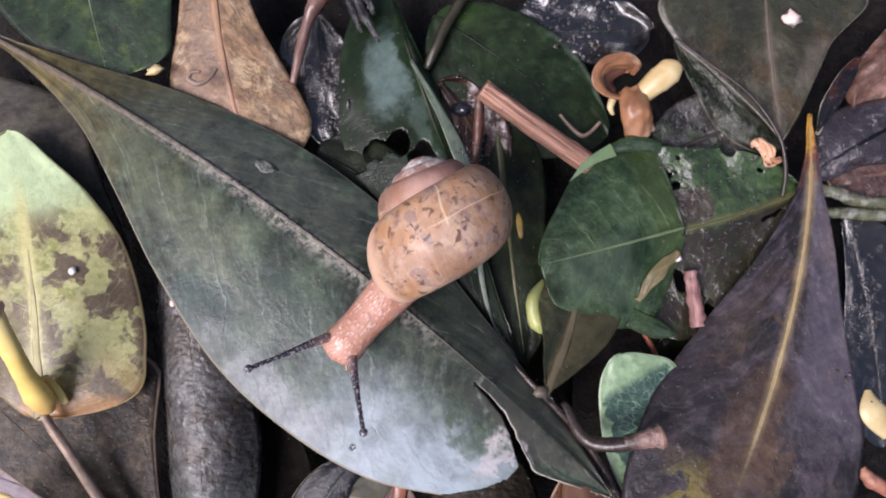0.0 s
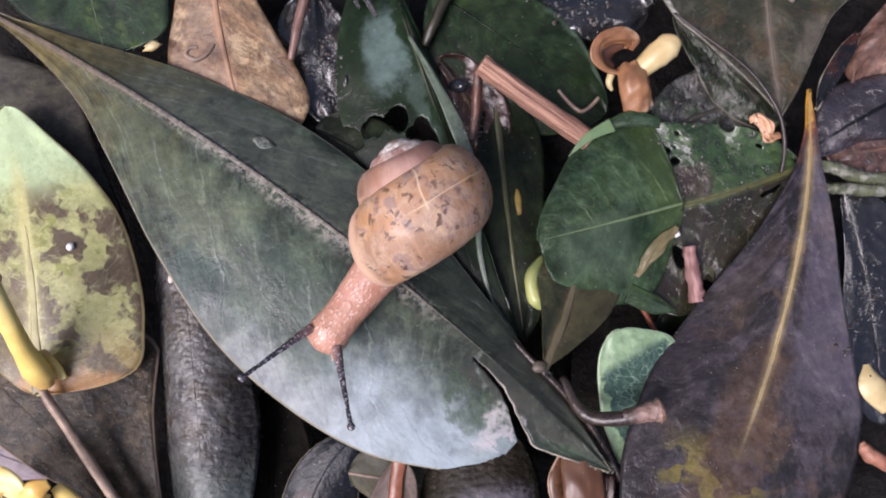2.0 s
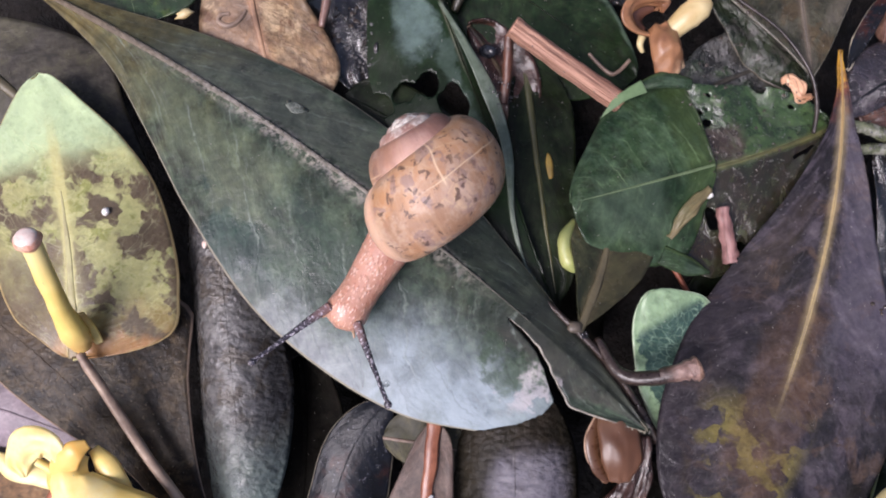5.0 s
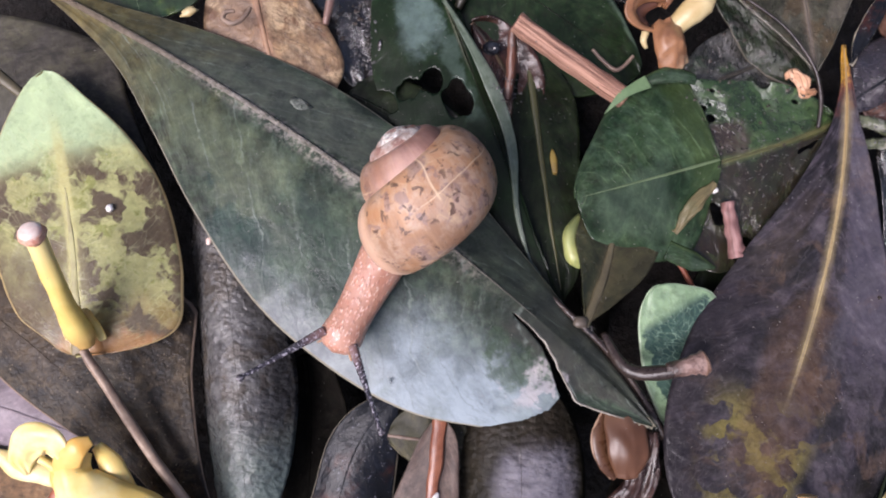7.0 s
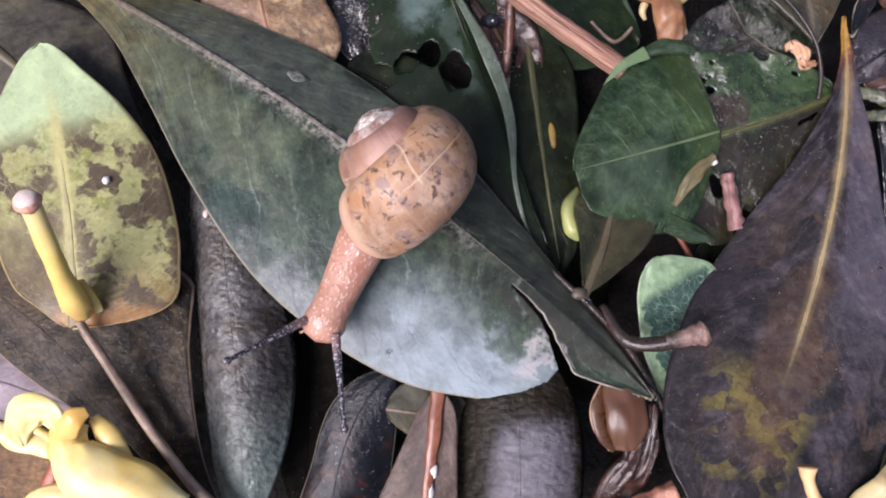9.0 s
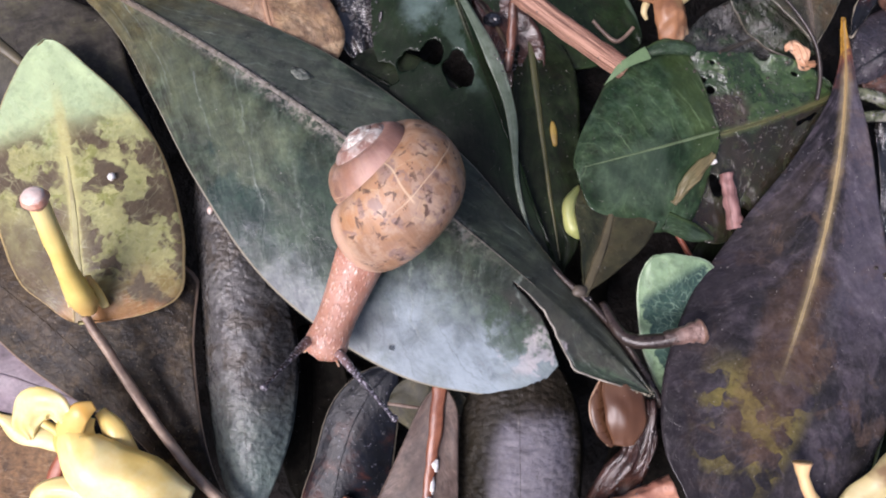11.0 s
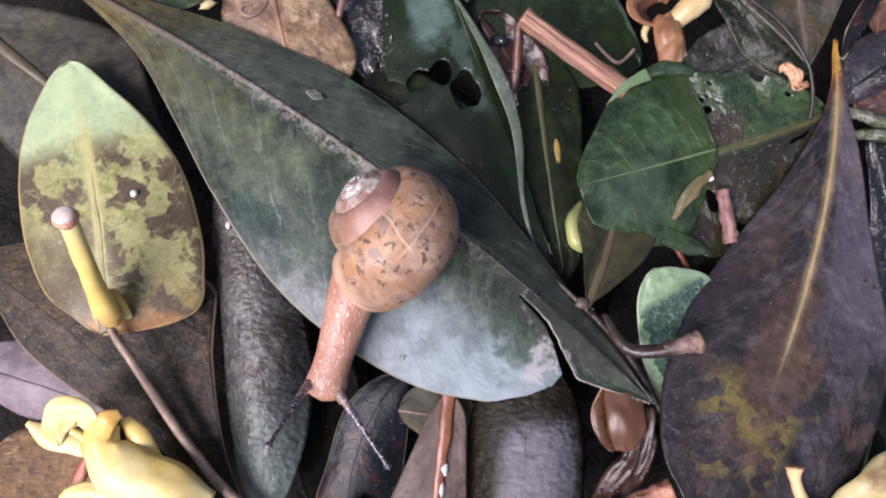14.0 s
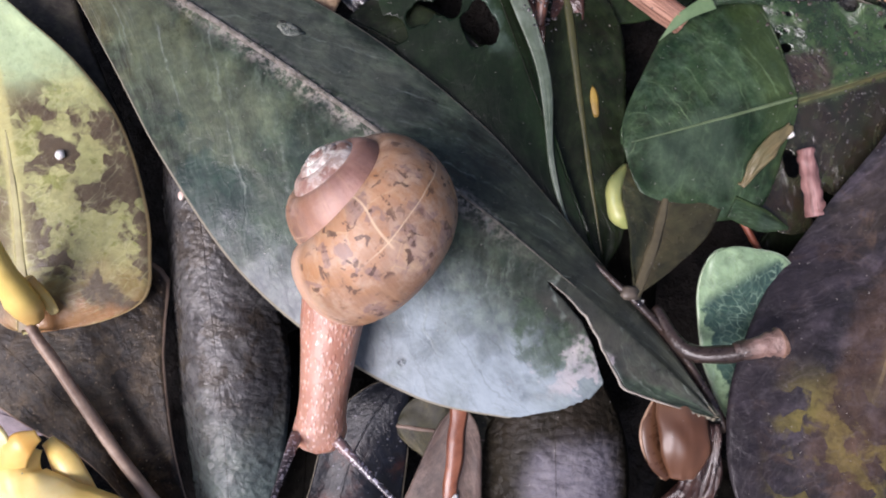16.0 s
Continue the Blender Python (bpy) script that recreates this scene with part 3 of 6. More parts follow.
M_OLIVE = leaf_material("olive_leaf", (0.035, 0.034, 0.014), (0.058, 0.05, 0.022), (0.2, 0.15, 0.07), 0.9, 6, 1.6, 0.12, 240, 0.7)
M_OLIVE_LEAF = leaf_material("olive_brown_leaf", (0.024, 0.029, 0.013), (0.050, 0.052, 0.025), (0.2, 0.15, 0.07), 0.45, 6, 1.6, 0.12, 240, 0.7, bands=(((-1, -0.5, 0.5, 0.9), (-1.5, -1.2, -0.3, 0.0), (0.052, 0.044, 0.022), 0.6),), line=((0.115, 0.088, 0.048), 0.45, (-1, -0.5, 0.6, 0.95), 1.2))
M_OLIVE_RIB = plain_material("tan_flat_midrib", (0.10, 0.083, 0.045), (0.066, 0.054, 0.03), 500, 0.42, 0.3)
M_TAN = leaf_material("tan_dead_leaf", (0.31, 0.205, 0.115), (0.22, 0.13, 0.075), (0.15, 0.085, 0.05), 0.6, 8, 1.5, 0.3, 260, 0.8, blotch=(0.12, 0.062, 0.035), blotch_at=(0.58, 0.66), blotch_scale=420, cell=420, cell_amount=0.22, blotch2=(0.40, 0.29, 0.175), relief=0.8, mosaic=600, mottle=0.45, wisp=0.4, bands=(((0.25, 0.4, 0.6, 0.72), (-0.8, -0.5, 0.0, 0.2), (0.17, 0.115, 0.08), 0.7), ((0.55, 0.62, 0.85, 1.0), (-1.2, -0.9, -0.1, 0.05), (0.15, 0.085, 0.05), 0.7)), line=((0.26, 0.14, 0.08), 0.6, (-1, -0.5, 0.9, 1), 1.4))
M_NETTED = leaf_material("netted_brown_leaf", (0.23, 0.13, 0.06), (0.15, 0.08, 0.036), (0.28, 0.20, 0.13), 1.0, 8, 1.5, 0.3, 260, 0.8, cell=600, cell_amount=0.3, relief=0.4, spec=0.15, blotch2=(0.09, 0.05, 0.026))
M_TAN_RIB = plain_material("orange_midrib", (0.30, 0.17, 0.095), (0.22, 0.12, 0.07), 600, 0.5, 0.2)
M_GREY = leaf_material("grey_brown_leaf", (0.038, 0.034, 0.027), (0.080, 0.070, 0.056), (0.13, 0.12, 0.09), 0.6, 8, 1.4, 0.04, 220, 0.8, relief=0.25, spec=0.2, blotch2=(0.05, 0.046, 0.03), mottle=0.5)
M_GREYGREEN = leaf_material("grey_green_leaf", (0.020, 0.021, 0.011), (0.064, 0.060, 0.042), (0.12, 0.105, 0.085), 0.4, 8, 1.4, 0.15, 150, 0.95, relief=0.6, fold=900, spec=0.35, blotch2=(0.05, 0.035, 0.018), edge=(0.12, 0.11, 0.085),
                            bands=(((-1, -0.5, 0.42, 0.6), (-3, -2, 2, 3), (0.022, 0.025, 0.016), 0.75), ((0.5, 0.6, 0.75, 0.85), (0.45, 0.65, 0.9, 1.1), (0.115, 0.098, 0.075), 0.5)), line=((0.115, 0.092, 0.07), 0.35, (0.3, 0.5, 0.9, 1.0), 0.9))
M_CURLED = leaf_material("curled_grey_leaf", (0.048, 0.044, 0.042), (0.138, 0.134, 0.130), (0.05, 0.042, 0.038), 0.36, 16, 1.5, 0.15, 160, 0.95, relief=1.0, fold=900, blotch2=(0.050, 0.040, 0.030), blotch2_scale=300, cell=1000, pebble=0.22, tip=(0.11, 0.14, 0.125), tip_at=(0.55, 0.9), spec=0.36, mottle=0.32, wisp=0.1)
M_BROWN = leaf_material("dark_brown_leaf", (0.014, 0.010, 0.005), (0.060, 0.040, 0.021), (0.10, 0.075, 0.05), 0.65, 7, 1.5, 0.08, 200, 0.95, relief=0.6, fold=1100, edge=(0.25, 0.18, 0.13), edge_at=0.965, spots=(0.16, 0.125, 0.085), blotch2=(0.075, 0.054, 0.033), blotch2_at=(0.53, 0.64), blotch2_scale=420, spec=0.2, blotch=(0.010, 0.007, 0.005), blotch_at=(0.49, 0.58), blotch_scale=380,
                        bands=(((-1, -0.5, 0.3, 0.5), (-0.6, -0.3, 2, 3), (0.052, 0.034, 0.018), 0.6),), mottle=0.6, wisp=0.12)
M_LILAC = leaf_material("pale_lilac_leaf", (0.26, 0.205, 0.23), (0.175, 0.138, 0.155), (0.30, 0.26, 0.28), 0.75, 8, 1.5, 0.1, 180, 0.8, mottle=0.2, wisp=0.1)
M_SLATE = leaf_material("slate_leaf", (0.004, 0.005, 0.008), (0.012, 0.014, 0.020), (0.05, 0.055, 0.07), 0.34, 10, 1.5, 0.05, 220, 0.9, relief=0.4, edge=(0.24, 0.21, 0.16), blotch=(0.045, 0.016, 0.012), blotch_at=(0.46, 0.6), blotch_scale=120, blotch_u=(0.35, 0.55, 2, 3), spec=0.14, spots=(0.10, 0.10, 0.12), wisp=0.02, mottle=0.15)
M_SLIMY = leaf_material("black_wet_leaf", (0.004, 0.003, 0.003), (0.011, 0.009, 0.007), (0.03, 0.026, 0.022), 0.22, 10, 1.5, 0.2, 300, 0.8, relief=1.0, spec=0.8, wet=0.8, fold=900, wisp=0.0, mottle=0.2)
# dull black for added sheets that stand in for shade between leaves
M_GAP = leaf_material("gap_shade_black", (0.002, 0.0016, 0.0014), (0.005, 0.004, 0.0032), (0.008, 0.007, 0.006), 1.2, 10, 1.5, 0.1, 300, 0.8, relief=0.6, spec=0.03, wisp=0.1)
M_PINK = leaf_material("pinkish_brown_leaf", (0.092, 0.062, 0.05), (0.135, 0.096, 0.08), (0.32, 0.25, 0.21), 0.8, 7, 1.5, 0.1, 260, 0.7, spec=0.2, mottle=0.3)
M_PINK_RIB = plain_material("red_brown_midrib", (0.15, 0.045, 0.022), (0.25, 0.095, 0.05), 600, 0.35, 0.2)
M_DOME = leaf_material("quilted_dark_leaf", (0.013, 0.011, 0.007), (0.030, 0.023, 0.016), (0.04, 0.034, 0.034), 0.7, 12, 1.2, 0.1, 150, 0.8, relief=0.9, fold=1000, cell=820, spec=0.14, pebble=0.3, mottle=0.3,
                       # the lilac band is the gloss on the dome, put into the colour
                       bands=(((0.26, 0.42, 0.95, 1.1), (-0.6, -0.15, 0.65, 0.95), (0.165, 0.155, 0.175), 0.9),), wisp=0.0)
M_SMALL = leaf_material("variegated_leaf", (0.20, 0.30, 0.17), (0.26, 0.36, 0.22), (0.22, 0.31, 0.22), 0.40, 6, 1.3, 0.4, 260, 0.5, blotch=(0.030, 0.060, 0.048), blotch_at=(0.36, 0.40), blotch_scale=250, mosaic=520, blotch_v=(0.78, 0.86), blotch_u=(-1, -0.5, 0.76, 0.84), edge=(0.34, 0.42, 0.28), cell_amount=0.3, mottle=0.2, wisp=0.1)
M_RUST = leaf_material("rusty_crumpled_leaf", (0.18, 0.092, 0.066), (0.09, 0.046, 0.036), (0.26, 0.16, 0.12), 0.6, 6, 1.5, 0.2, 300, 0.9, relief=1.0)
M_WETPURPLE = leaf_material("wet_purple_leaf", (0.020, 0.015, 0.018), (0.055, 0.046, 0.056), (0.08, 0.06, 0.06), 0.22, 12, 1.2, 0.2, 200, 0.8, relief=0.9, fold=1000, cell=620, spec=0.6, wet=0.3)
M_WETRUST = leaf_material("wet_rust_leaf", (0.12, 0.062, 0.05), (0.06, 0.032, 0.028), (0.2, 0.13, 0.11), 0.28, 6, 1.5, 0.2, 400, 0.9, relief=1.0, fold=1100, wet=0.3)
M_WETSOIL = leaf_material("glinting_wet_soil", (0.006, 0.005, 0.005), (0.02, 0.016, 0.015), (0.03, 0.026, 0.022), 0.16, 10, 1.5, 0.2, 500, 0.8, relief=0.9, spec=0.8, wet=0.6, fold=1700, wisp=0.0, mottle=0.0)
M_WETBROWN = leaf_material("wet_red_brown_leaf", (0.03, 0.012, 0.009), (0.06, 0.026, 0.02), (0.07, 0.04, 0.03), 0.2, 8, 1.5, 0.2, 300, 0.8, relief=0.8, spec=0.4, wet=0.2, fold=900)
M_WETGREEN = leaf_material("wet_dark_green_leaf", (0.008, 0.014, 0.007), (0.026, 0.034, 0.017), (0.06, 0.06, 0.04), 0.3, 8, 1.5, 0.1, 320, 0.9, relief=1.2, fold=900, spec=0.4, blotch2=(0.045, 0.042, 0.036), blotch2_scale=420, edge=(0.09, 0.08, 0.06))
M_ROT = leaf_material("wet_rotting_grey_leaf", (0.024, 0.023, 0.018), (0.080, 0.078, 0.070), (0.03, 0.026, 0.022), 0.3, 10, 1.5, 0.2, 300, 0.9, relief=1.6, spec=0.5, wet=0.3, fold=800, blotch2=(0.02, 0.035, 0.012))
M_BARK = plain_material("fibrous_twig", (0.42, 0.235, 0.16), (0.15, 0.065, 0.042), 500, 0.55, 1.0, streak=(16, 1.0, 1))
M_STEM = plain_material("brown_stem", (0.23, 0.16, 0.115), (0.10, 0.066, 0.05), 450, 0.5, 0.5)
M_DULLSTEM = plain_material("dull_brown_rib", (0.095, 0.075, 0.055), (0.06, 0.048, 0.036), 450, 0.5, 0.4)
M_BLACKSTEM = plain_material("black_stem", (0.012, 0.009, 0.008), (0.03, 0.02, 0.016), 500, 0.4, 0.4)
M_DARKRED = plain_material("dark_red_stem", (0.11, 0.045, 0.028), (0.06, 0.028, 0.02), 400, 0.4, 0.4)
M_REDTOP = plain_material("reddish_brown_stem", (0.16, 0.09, 0.07), (0.09, 0.05, 0.04), 400, 0.3, 0.4, fade_end=(0.40, 0.14, 0.07), fade=(0.17, 0.10, 0.08))
M_SPLINTER = plain_material("black_splintered_wood", (0.008, 0.007, 0.008), (0.045, 0.042, 0.046), 500, 0.3, 1.0, streak=(9, 1.4, 1))
M_OLIVESTEM = plain_material("olive_stem", (0.026, 0.022, 0.010), (0.014, 0.012, 0.007), 500, 0.45, 0.4)
M_ORANGE = plain_material("orange_dry_petal", (0.27, 0.13, 0.06), (0.14, 0.06, 0.03), 260, 0.36, 0.4, dark=(0.40, 0.28, 0.17))
M_CREAM = plain_material("cream_petal", (0.50, 0.41, 0.22), (0.38, 0.27, 0.11), 260, 0.42, 0.3, dark=(0.60, 0.42, 0.2))
M_PETAL = plain_material("yellow_petal", (0.86, 0.70, 0.34), (0.80, 0.54, 0.15), 160, 0.4, 0.15, sub=0.2, fade=(0.82, 0.56, 0.16))
M_PETAL_PALE = plain_material("pale_yellow_petal", (0.84, 0.68, 0.34), (0.82, 0.58, 0.2), 200, 0.4, 0.15, sub=0.25)
M_REDSTEM = plain_material("red_stem", (0.33, 0.10, 0.045), (0.24, 0.07, 0.04), 400, 0.45, 0.25)
M_PINKTWIG = plain_material("pink_twig", (0.42, 0.205, 0.13), (0.22, 0.085, 0.055), 450, 0.5, 0.7)
M_PINKSTICK = plain_material("pinkish_stick", (0.27, 0.14, 0.125), (0.15, 0.07, 0.062), 450, 0.45, 0.8, streak=(10, 1.0, 1))
M_GREENSTEM = plain_material("green_stem", (0.15, 0.17, 0.06), (0.09, 0.10, 0.045), 400, 0.3, 0.4)
M_WHITE = plain_material("white_crumb", (0.75, 0.73, 0.70), (0.6, 0.57, 0.52), 900, 0.6, 0.3)
M_BLACK = plain_material("black_gloss", (0.008, 0.009, 0.012), (0.014, 0.015, 0.02), 600, 0.12, 0.1)

M_PALE_PINK = plain_material("pale_pink_scrap", (0.62, 0.42, 0.36), (0.7, 0.58, 0.5), 500, 0.6, 0.4)
M_ORANGE_SCRAP = plain_material("orange_scrap", (0.52, 0.32, 0.20), (0.38, 0.19, 0.10), 500, 0.5, 0.5)
M_SCURF = plain_material("grey_green_scurf", (0.24, 0.25, 0.215), (0.08, 0.10, 0.075), 1600, 0.6, 1.0)
M_GRIT = plain_material("pale_grit", (0.26, 0.23, 0.20), (0.12, 0.10, 0.08), 900, 0.35, 0.4)
M_GLINT = plain_material("wet_glossy_crumb", (0.010, 0.009, 0.009), (0.04, 0.036, 0.036), 900, 0.34, 0.3, spec=0.7)
M_HUMUS = plain_material("dark_humus", (0.02, 0.015, 0.012), (0.045, 0.032, 0.024), 900, 0.25, 0.6)
wn = Net("water")
M_WATER = wn.done((1, 1, 1), 0.02, Transmission_Weight=1.0, IOR=1.33)

M_MARGIN = plain_material("grey_green_margin", (0.14, 0.17, 0.13), (0.07, 0.095, 0.06), 400, 0.42, 0.4, dark=(0.04, 0.06, 0.03))
M_DULLRIB = plain_material("dull_green_rib", (0.075, 0.07, 0.025), (0.04, 0.042, 0.016), 400, 0.42, 0.3)
M_ROUND_RIB = plain_material("pale_green_rib", (0.11, 0.15, 0.075), (0.07, 0.10, 0.045), 400, 0.42, 0.3)
M_ENDSTALK = plain_material("wet_dark_stalk", (0.018, 0.012, 0.010), (0.036, 0.023, 0.018), 500, 0.3, 0.5)
M_ENDKNOB = plain_material("pink_tan_knob", (0.15, 0.088, 0.07), (0.24, 0.155, 0.13), 900, 0.36, 1.0, dark=(0.06, 0.036, 0.03), fade=(0.03, 0.02, 0.016))
M_CUTFACE = plain_material("orange_tan_scar", (0.27, 0.165, 0.115), (0.16, 0.09, 0.06), 900, 0.4, 0.8)
M_TANSTEM = plain_material("tan_stem", (0.36, 0.26, 0.185), (0.19, 0.125, 0.09), 450, 0.5, 0.5)
M_WETSTEM = plain_material("wet_green_stem", (0.12, 0.13, 0.07), (0.05, 0.055, 0.03), 800, 0.14, 1.0, spec=0.8, dark=(0.20, 0.20, 0.16))
M_FOLD = plain_material("pale_green_fold", (0.13, 0.20, 0.095), (0.075, 0.125, 0.055), 300, 0.45, 0.2)
M_FLAP = plain_material("olive_flap", (0.145, 0.115, 0.055), (0.08, 0.075, 0.03), 300, 0.5, 0.3)

M_RIM = plain_material("pale_torn_edge", (0.32, 0.29, 0.24), (0.18, 0.16, 0.13), 900, 0.5, 0.4)

# wet soil
sn = Net("wet_soil")
clod = sn.noise(330, 6, 0.7)
M_SOIL = sn.done(sn.mix(sn.ramp(clod, 0.35, 0.7), (0.005, 0.004, 0.003), (0.016, 0.012, 0.010)), sn.ramp(sn.noise(500, 4), 0.3, 0.7, 0.3, 0.8),
                 sn.bump(sn.noise(1600, 5, 0.7), 0.6, 0.4, sn.bump(clod, 1.0, 1.5)), Specular_IOR_Level=0.2)


# ---- ground ----
def build_ground():
    bm = bmesh.new()
    ticks = [-5000, -1000, -300, -120] + [-80 + 1.6 * i for i in range(101)] + [120, 300, 1000, 5000]
    vs = {}
    for i, x in enumerate(ticks):
        for j, y in enumerate(ticks):
            z = -15.0
            if max(abs(x), abs(y)) < 130:
                q = Vector((x, y, 0))
                z += 3.2 * noise.noise(q * 0.07) + 1.5 * noise.noise(q * 0.22) + 0.7 * noise.noise(q * 0.6)
            vs[i, j] = bm.verts.new((x, y, z))
    k = len(ticks) - 1
    for i in range(k):
        for j in range(k):
            bm.faces.new((vs[i, j], vs[i + 1, j], vs[i + 1, j + 1], vs[i, j + 1]))
    ob = link("ground", bm, M_SOIL)
    tagged(ob, "dark wet humus soil under the fallen leaves", "soil", kind="structure")


build_ground()


# ---- the leaves ----
def tear(u):
    """The tear through one half of the large leaf: how far its two edges lie from the midrib."""
    inner = np.interp(u, (0.0, 0.2, 0.774, 0.80, 0.826, 0.85, 0.875, 0.906, 0.94, 0.966, 1.0), (0.1, 1.1, 1.1, 1.05, 1.3, 2.0, 2.9, 3.8, 2.6, 1.5, 0.3))
    gap = np.interp(u, (0.0, 0.772, 0.78, 0.80, 0.83, 0.86, 0.889), (0.0, 0.0, 0.10, 0.28, 0.42, 0.75, 1.3))
    inner += 0.14 * noise.noise(Vector((u * 90, 0, 4))) * min(gap * 3, 1)
    return inner, inner + gap


def torn(u, v, x):
    """The part of the outer lobe that is gone beyond its rounded corner."""
    corner = 0.889 - 0.0045 * max(x - 6, 0) - 0.0006 * max(x - 6, 0) ** 2
    return v < 0 and x > tear(u)[0] + 0.01 and u > corner


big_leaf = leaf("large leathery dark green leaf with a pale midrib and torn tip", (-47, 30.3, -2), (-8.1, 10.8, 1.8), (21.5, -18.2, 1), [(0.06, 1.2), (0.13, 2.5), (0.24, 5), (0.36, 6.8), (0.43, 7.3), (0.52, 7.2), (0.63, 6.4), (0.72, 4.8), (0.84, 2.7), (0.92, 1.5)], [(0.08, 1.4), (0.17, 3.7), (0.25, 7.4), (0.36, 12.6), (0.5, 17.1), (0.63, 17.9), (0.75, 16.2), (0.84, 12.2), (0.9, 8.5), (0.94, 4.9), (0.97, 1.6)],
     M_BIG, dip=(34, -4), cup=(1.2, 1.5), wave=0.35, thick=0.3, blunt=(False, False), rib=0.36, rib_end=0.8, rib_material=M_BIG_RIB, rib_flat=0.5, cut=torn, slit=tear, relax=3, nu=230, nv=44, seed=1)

yellow_leaf = leaf("oval yellow-green leaf mottled with brown decay", (-38.4, -10.9, 1.4), (-38.4, 2.9, 1.4), (-43.5, 19.4, -0.4), [(0.07, 3.6), (0.16, 6.7), (0.36, 8.8), (0.6, 9.0), (0.8, 7.1), (0.93, 4.0)], [(0.07, 9.4), (0.23, 10.7), (0.38, 10.5), (0.58, 9.4), (0.73, 7.2), (0.9, 3.4)],
     M_YELLOW, dip=(3, 3), cup=(1.2, 1.2), blunt=(True, True), rib=0.5, rib_end=0.6, rib_flat=0.06, rib_material=M_YELLOW_RIB, seed=2)

leaf("broad grey-brown leaf lying under the green leaf", (-60.9, 27.7, -3), (-47.1, 18.5, -3), (-31.7, 2.9, -4), [(0.53, 10), (0.71, 7), (0.85, 4.4)], [(0.39, 8.1), (0.68, 9), (0.91, 7.4)],
     M_GREY, cup=(1, 1), rib=0.8, rib_flat=0.4, rib_material=M_OLIVE_RIB, seed=3)
leaf("dark brown decaying leaf with a pale rim", (-56.1, -2.5, -2), (-37.7, -12.5, 0), (-22.5, -33.3, -1), [(0.26, 10), (0.53, 14.2), (0.59, 11.4), (0.64, 8.9), (0.75, 4.9), (0.86, 2.1), (0.96, 0.8)], [(0.25, 4.4), (0.4, 4.8), (0.54, 3.9), (0.68, 2.3), (0.8, 2), (0.94, 1.9)],
     M_BROWN, dip=(6, 0), cup=(0.5, 0.8), blunt=(False, False), rib=0.05, rib_material=M_BROWN, seed=4)
leaf("smooth pale lilac-grey dead leaf", (-59.3, -14.1, -2), (-48.3, -16.6, -2), (-38.2, -20.6, -2.5), [(0.36, 4.1), (0.63, 4), (0.84, 2.2)], [(0.47, 4.2), (0.73, 2.9), (0.9, 1.3)],
     M_LILAC, cup=(1, 1), rib=0.25, rib_material=M_LILAC, seed=5)
leaf("flat brown dead leaf with net veins", (-41.6, -23.6, -4), (-45.6, -31.5, -4), (-48.8, -44, -4), [(0.05, 4.1), (0.24, 9.9), (0.65, 11.4)], [(0.12, 7.7), (0.44, 11.2), (0.72, 11)],
     M_NETTED, rib=0.7, rib_material=M_REDSTEM, seed=6)
leaf("long grey-brown leaf rolled along its length", (-25.6, 7.9, -2.5), (-21.3, -13.7, 1), (-21.1, -32.8, -1.5), [(0.27, 3.9), (0.41, 5.1), (0.53, 5.5), (0.66, 5.1), (0.78, 4.2), (0.92, 2.1)], [(0.09, 3.8), (0.23, 4.4), (0.44, 4.9), (0.67, 4.7), (0.89, 3.1)],
     M_CURLED, dip=(0, 0), cup=(4.2, 4.2), blunt=(True, False), rib=0.04, rib_material=M_CURLED, seed=7)
leaf("curved slate-black wet leaf with a pale rim", (-5.3, -15.9, -4), (-12.4, -20.8, -3.5), (-13, -36.4, -5), [(0.18, 3.2), (0.55, 5.5), (0.87, 5.5)], [(0.18, 2.1), (0.4, 3.2), (0.66, 3.1), (0.9, 3.8)],
     M_SLATE, dip=(0, 6), cup=(1, 1.5), rib=0.1, rib_material=M_SLATE, seed=8)
leaf("narrow pinkish-brown leaf with a red midrib", (-0.7, -17.1, -1), (-1.5, -26.3, 0), (-3.5, -39.9, -1), [(0.12, 1.9), (0.39, 2.8), (0.66, 3.4), (0.84, 2.9)], [(0.14, 1.7), (0.45, 3.9), (0.7, 5.5), (0.88, 4.6)],
     M_PINK, dip=(8, 8), rib=0.8, rib_material=M_PINK_RIB, seed=9)
leaf("small olive translucent leaf scrap", (-6.5, -20.1, -3.5), (-1.6, -20.6, -3), (2.9, -21.7, -3.5), [(0.16, 2.9), (0.47, 4), (0.8, 2.6)], [(0.24, 2.3), (0.61, 3.7), (0.91, 2.2)],
     M_OLIVE, blunt=(True, True), rib=0.2, rib_material=M_STEM, seed=10)
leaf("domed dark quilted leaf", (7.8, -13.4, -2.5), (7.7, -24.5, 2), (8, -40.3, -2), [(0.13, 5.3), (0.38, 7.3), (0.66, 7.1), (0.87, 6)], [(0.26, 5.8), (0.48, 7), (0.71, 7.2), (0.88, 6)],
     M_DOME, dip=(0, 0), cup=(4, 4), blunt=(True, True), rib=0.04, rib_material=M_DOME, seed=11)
leaf("small variegated pale green leaf", (30.2, -21.9, -3), (26.7, -10.2, -2.2), (22.1, -3.9, -1), [(0.12, 4.6), (0.42, 5.8), (0.72, 4.6), (0.93, 2.5)], [(0.12, 3.9), (0.47, 4.7), (0.77, 5), (0.91, 2.7)],
     M_SMALL, blunt=(False, True), rib=0.13, rib_end=0.85, rib_flat=0.4, rib_material=M_SMALL, seed=12)
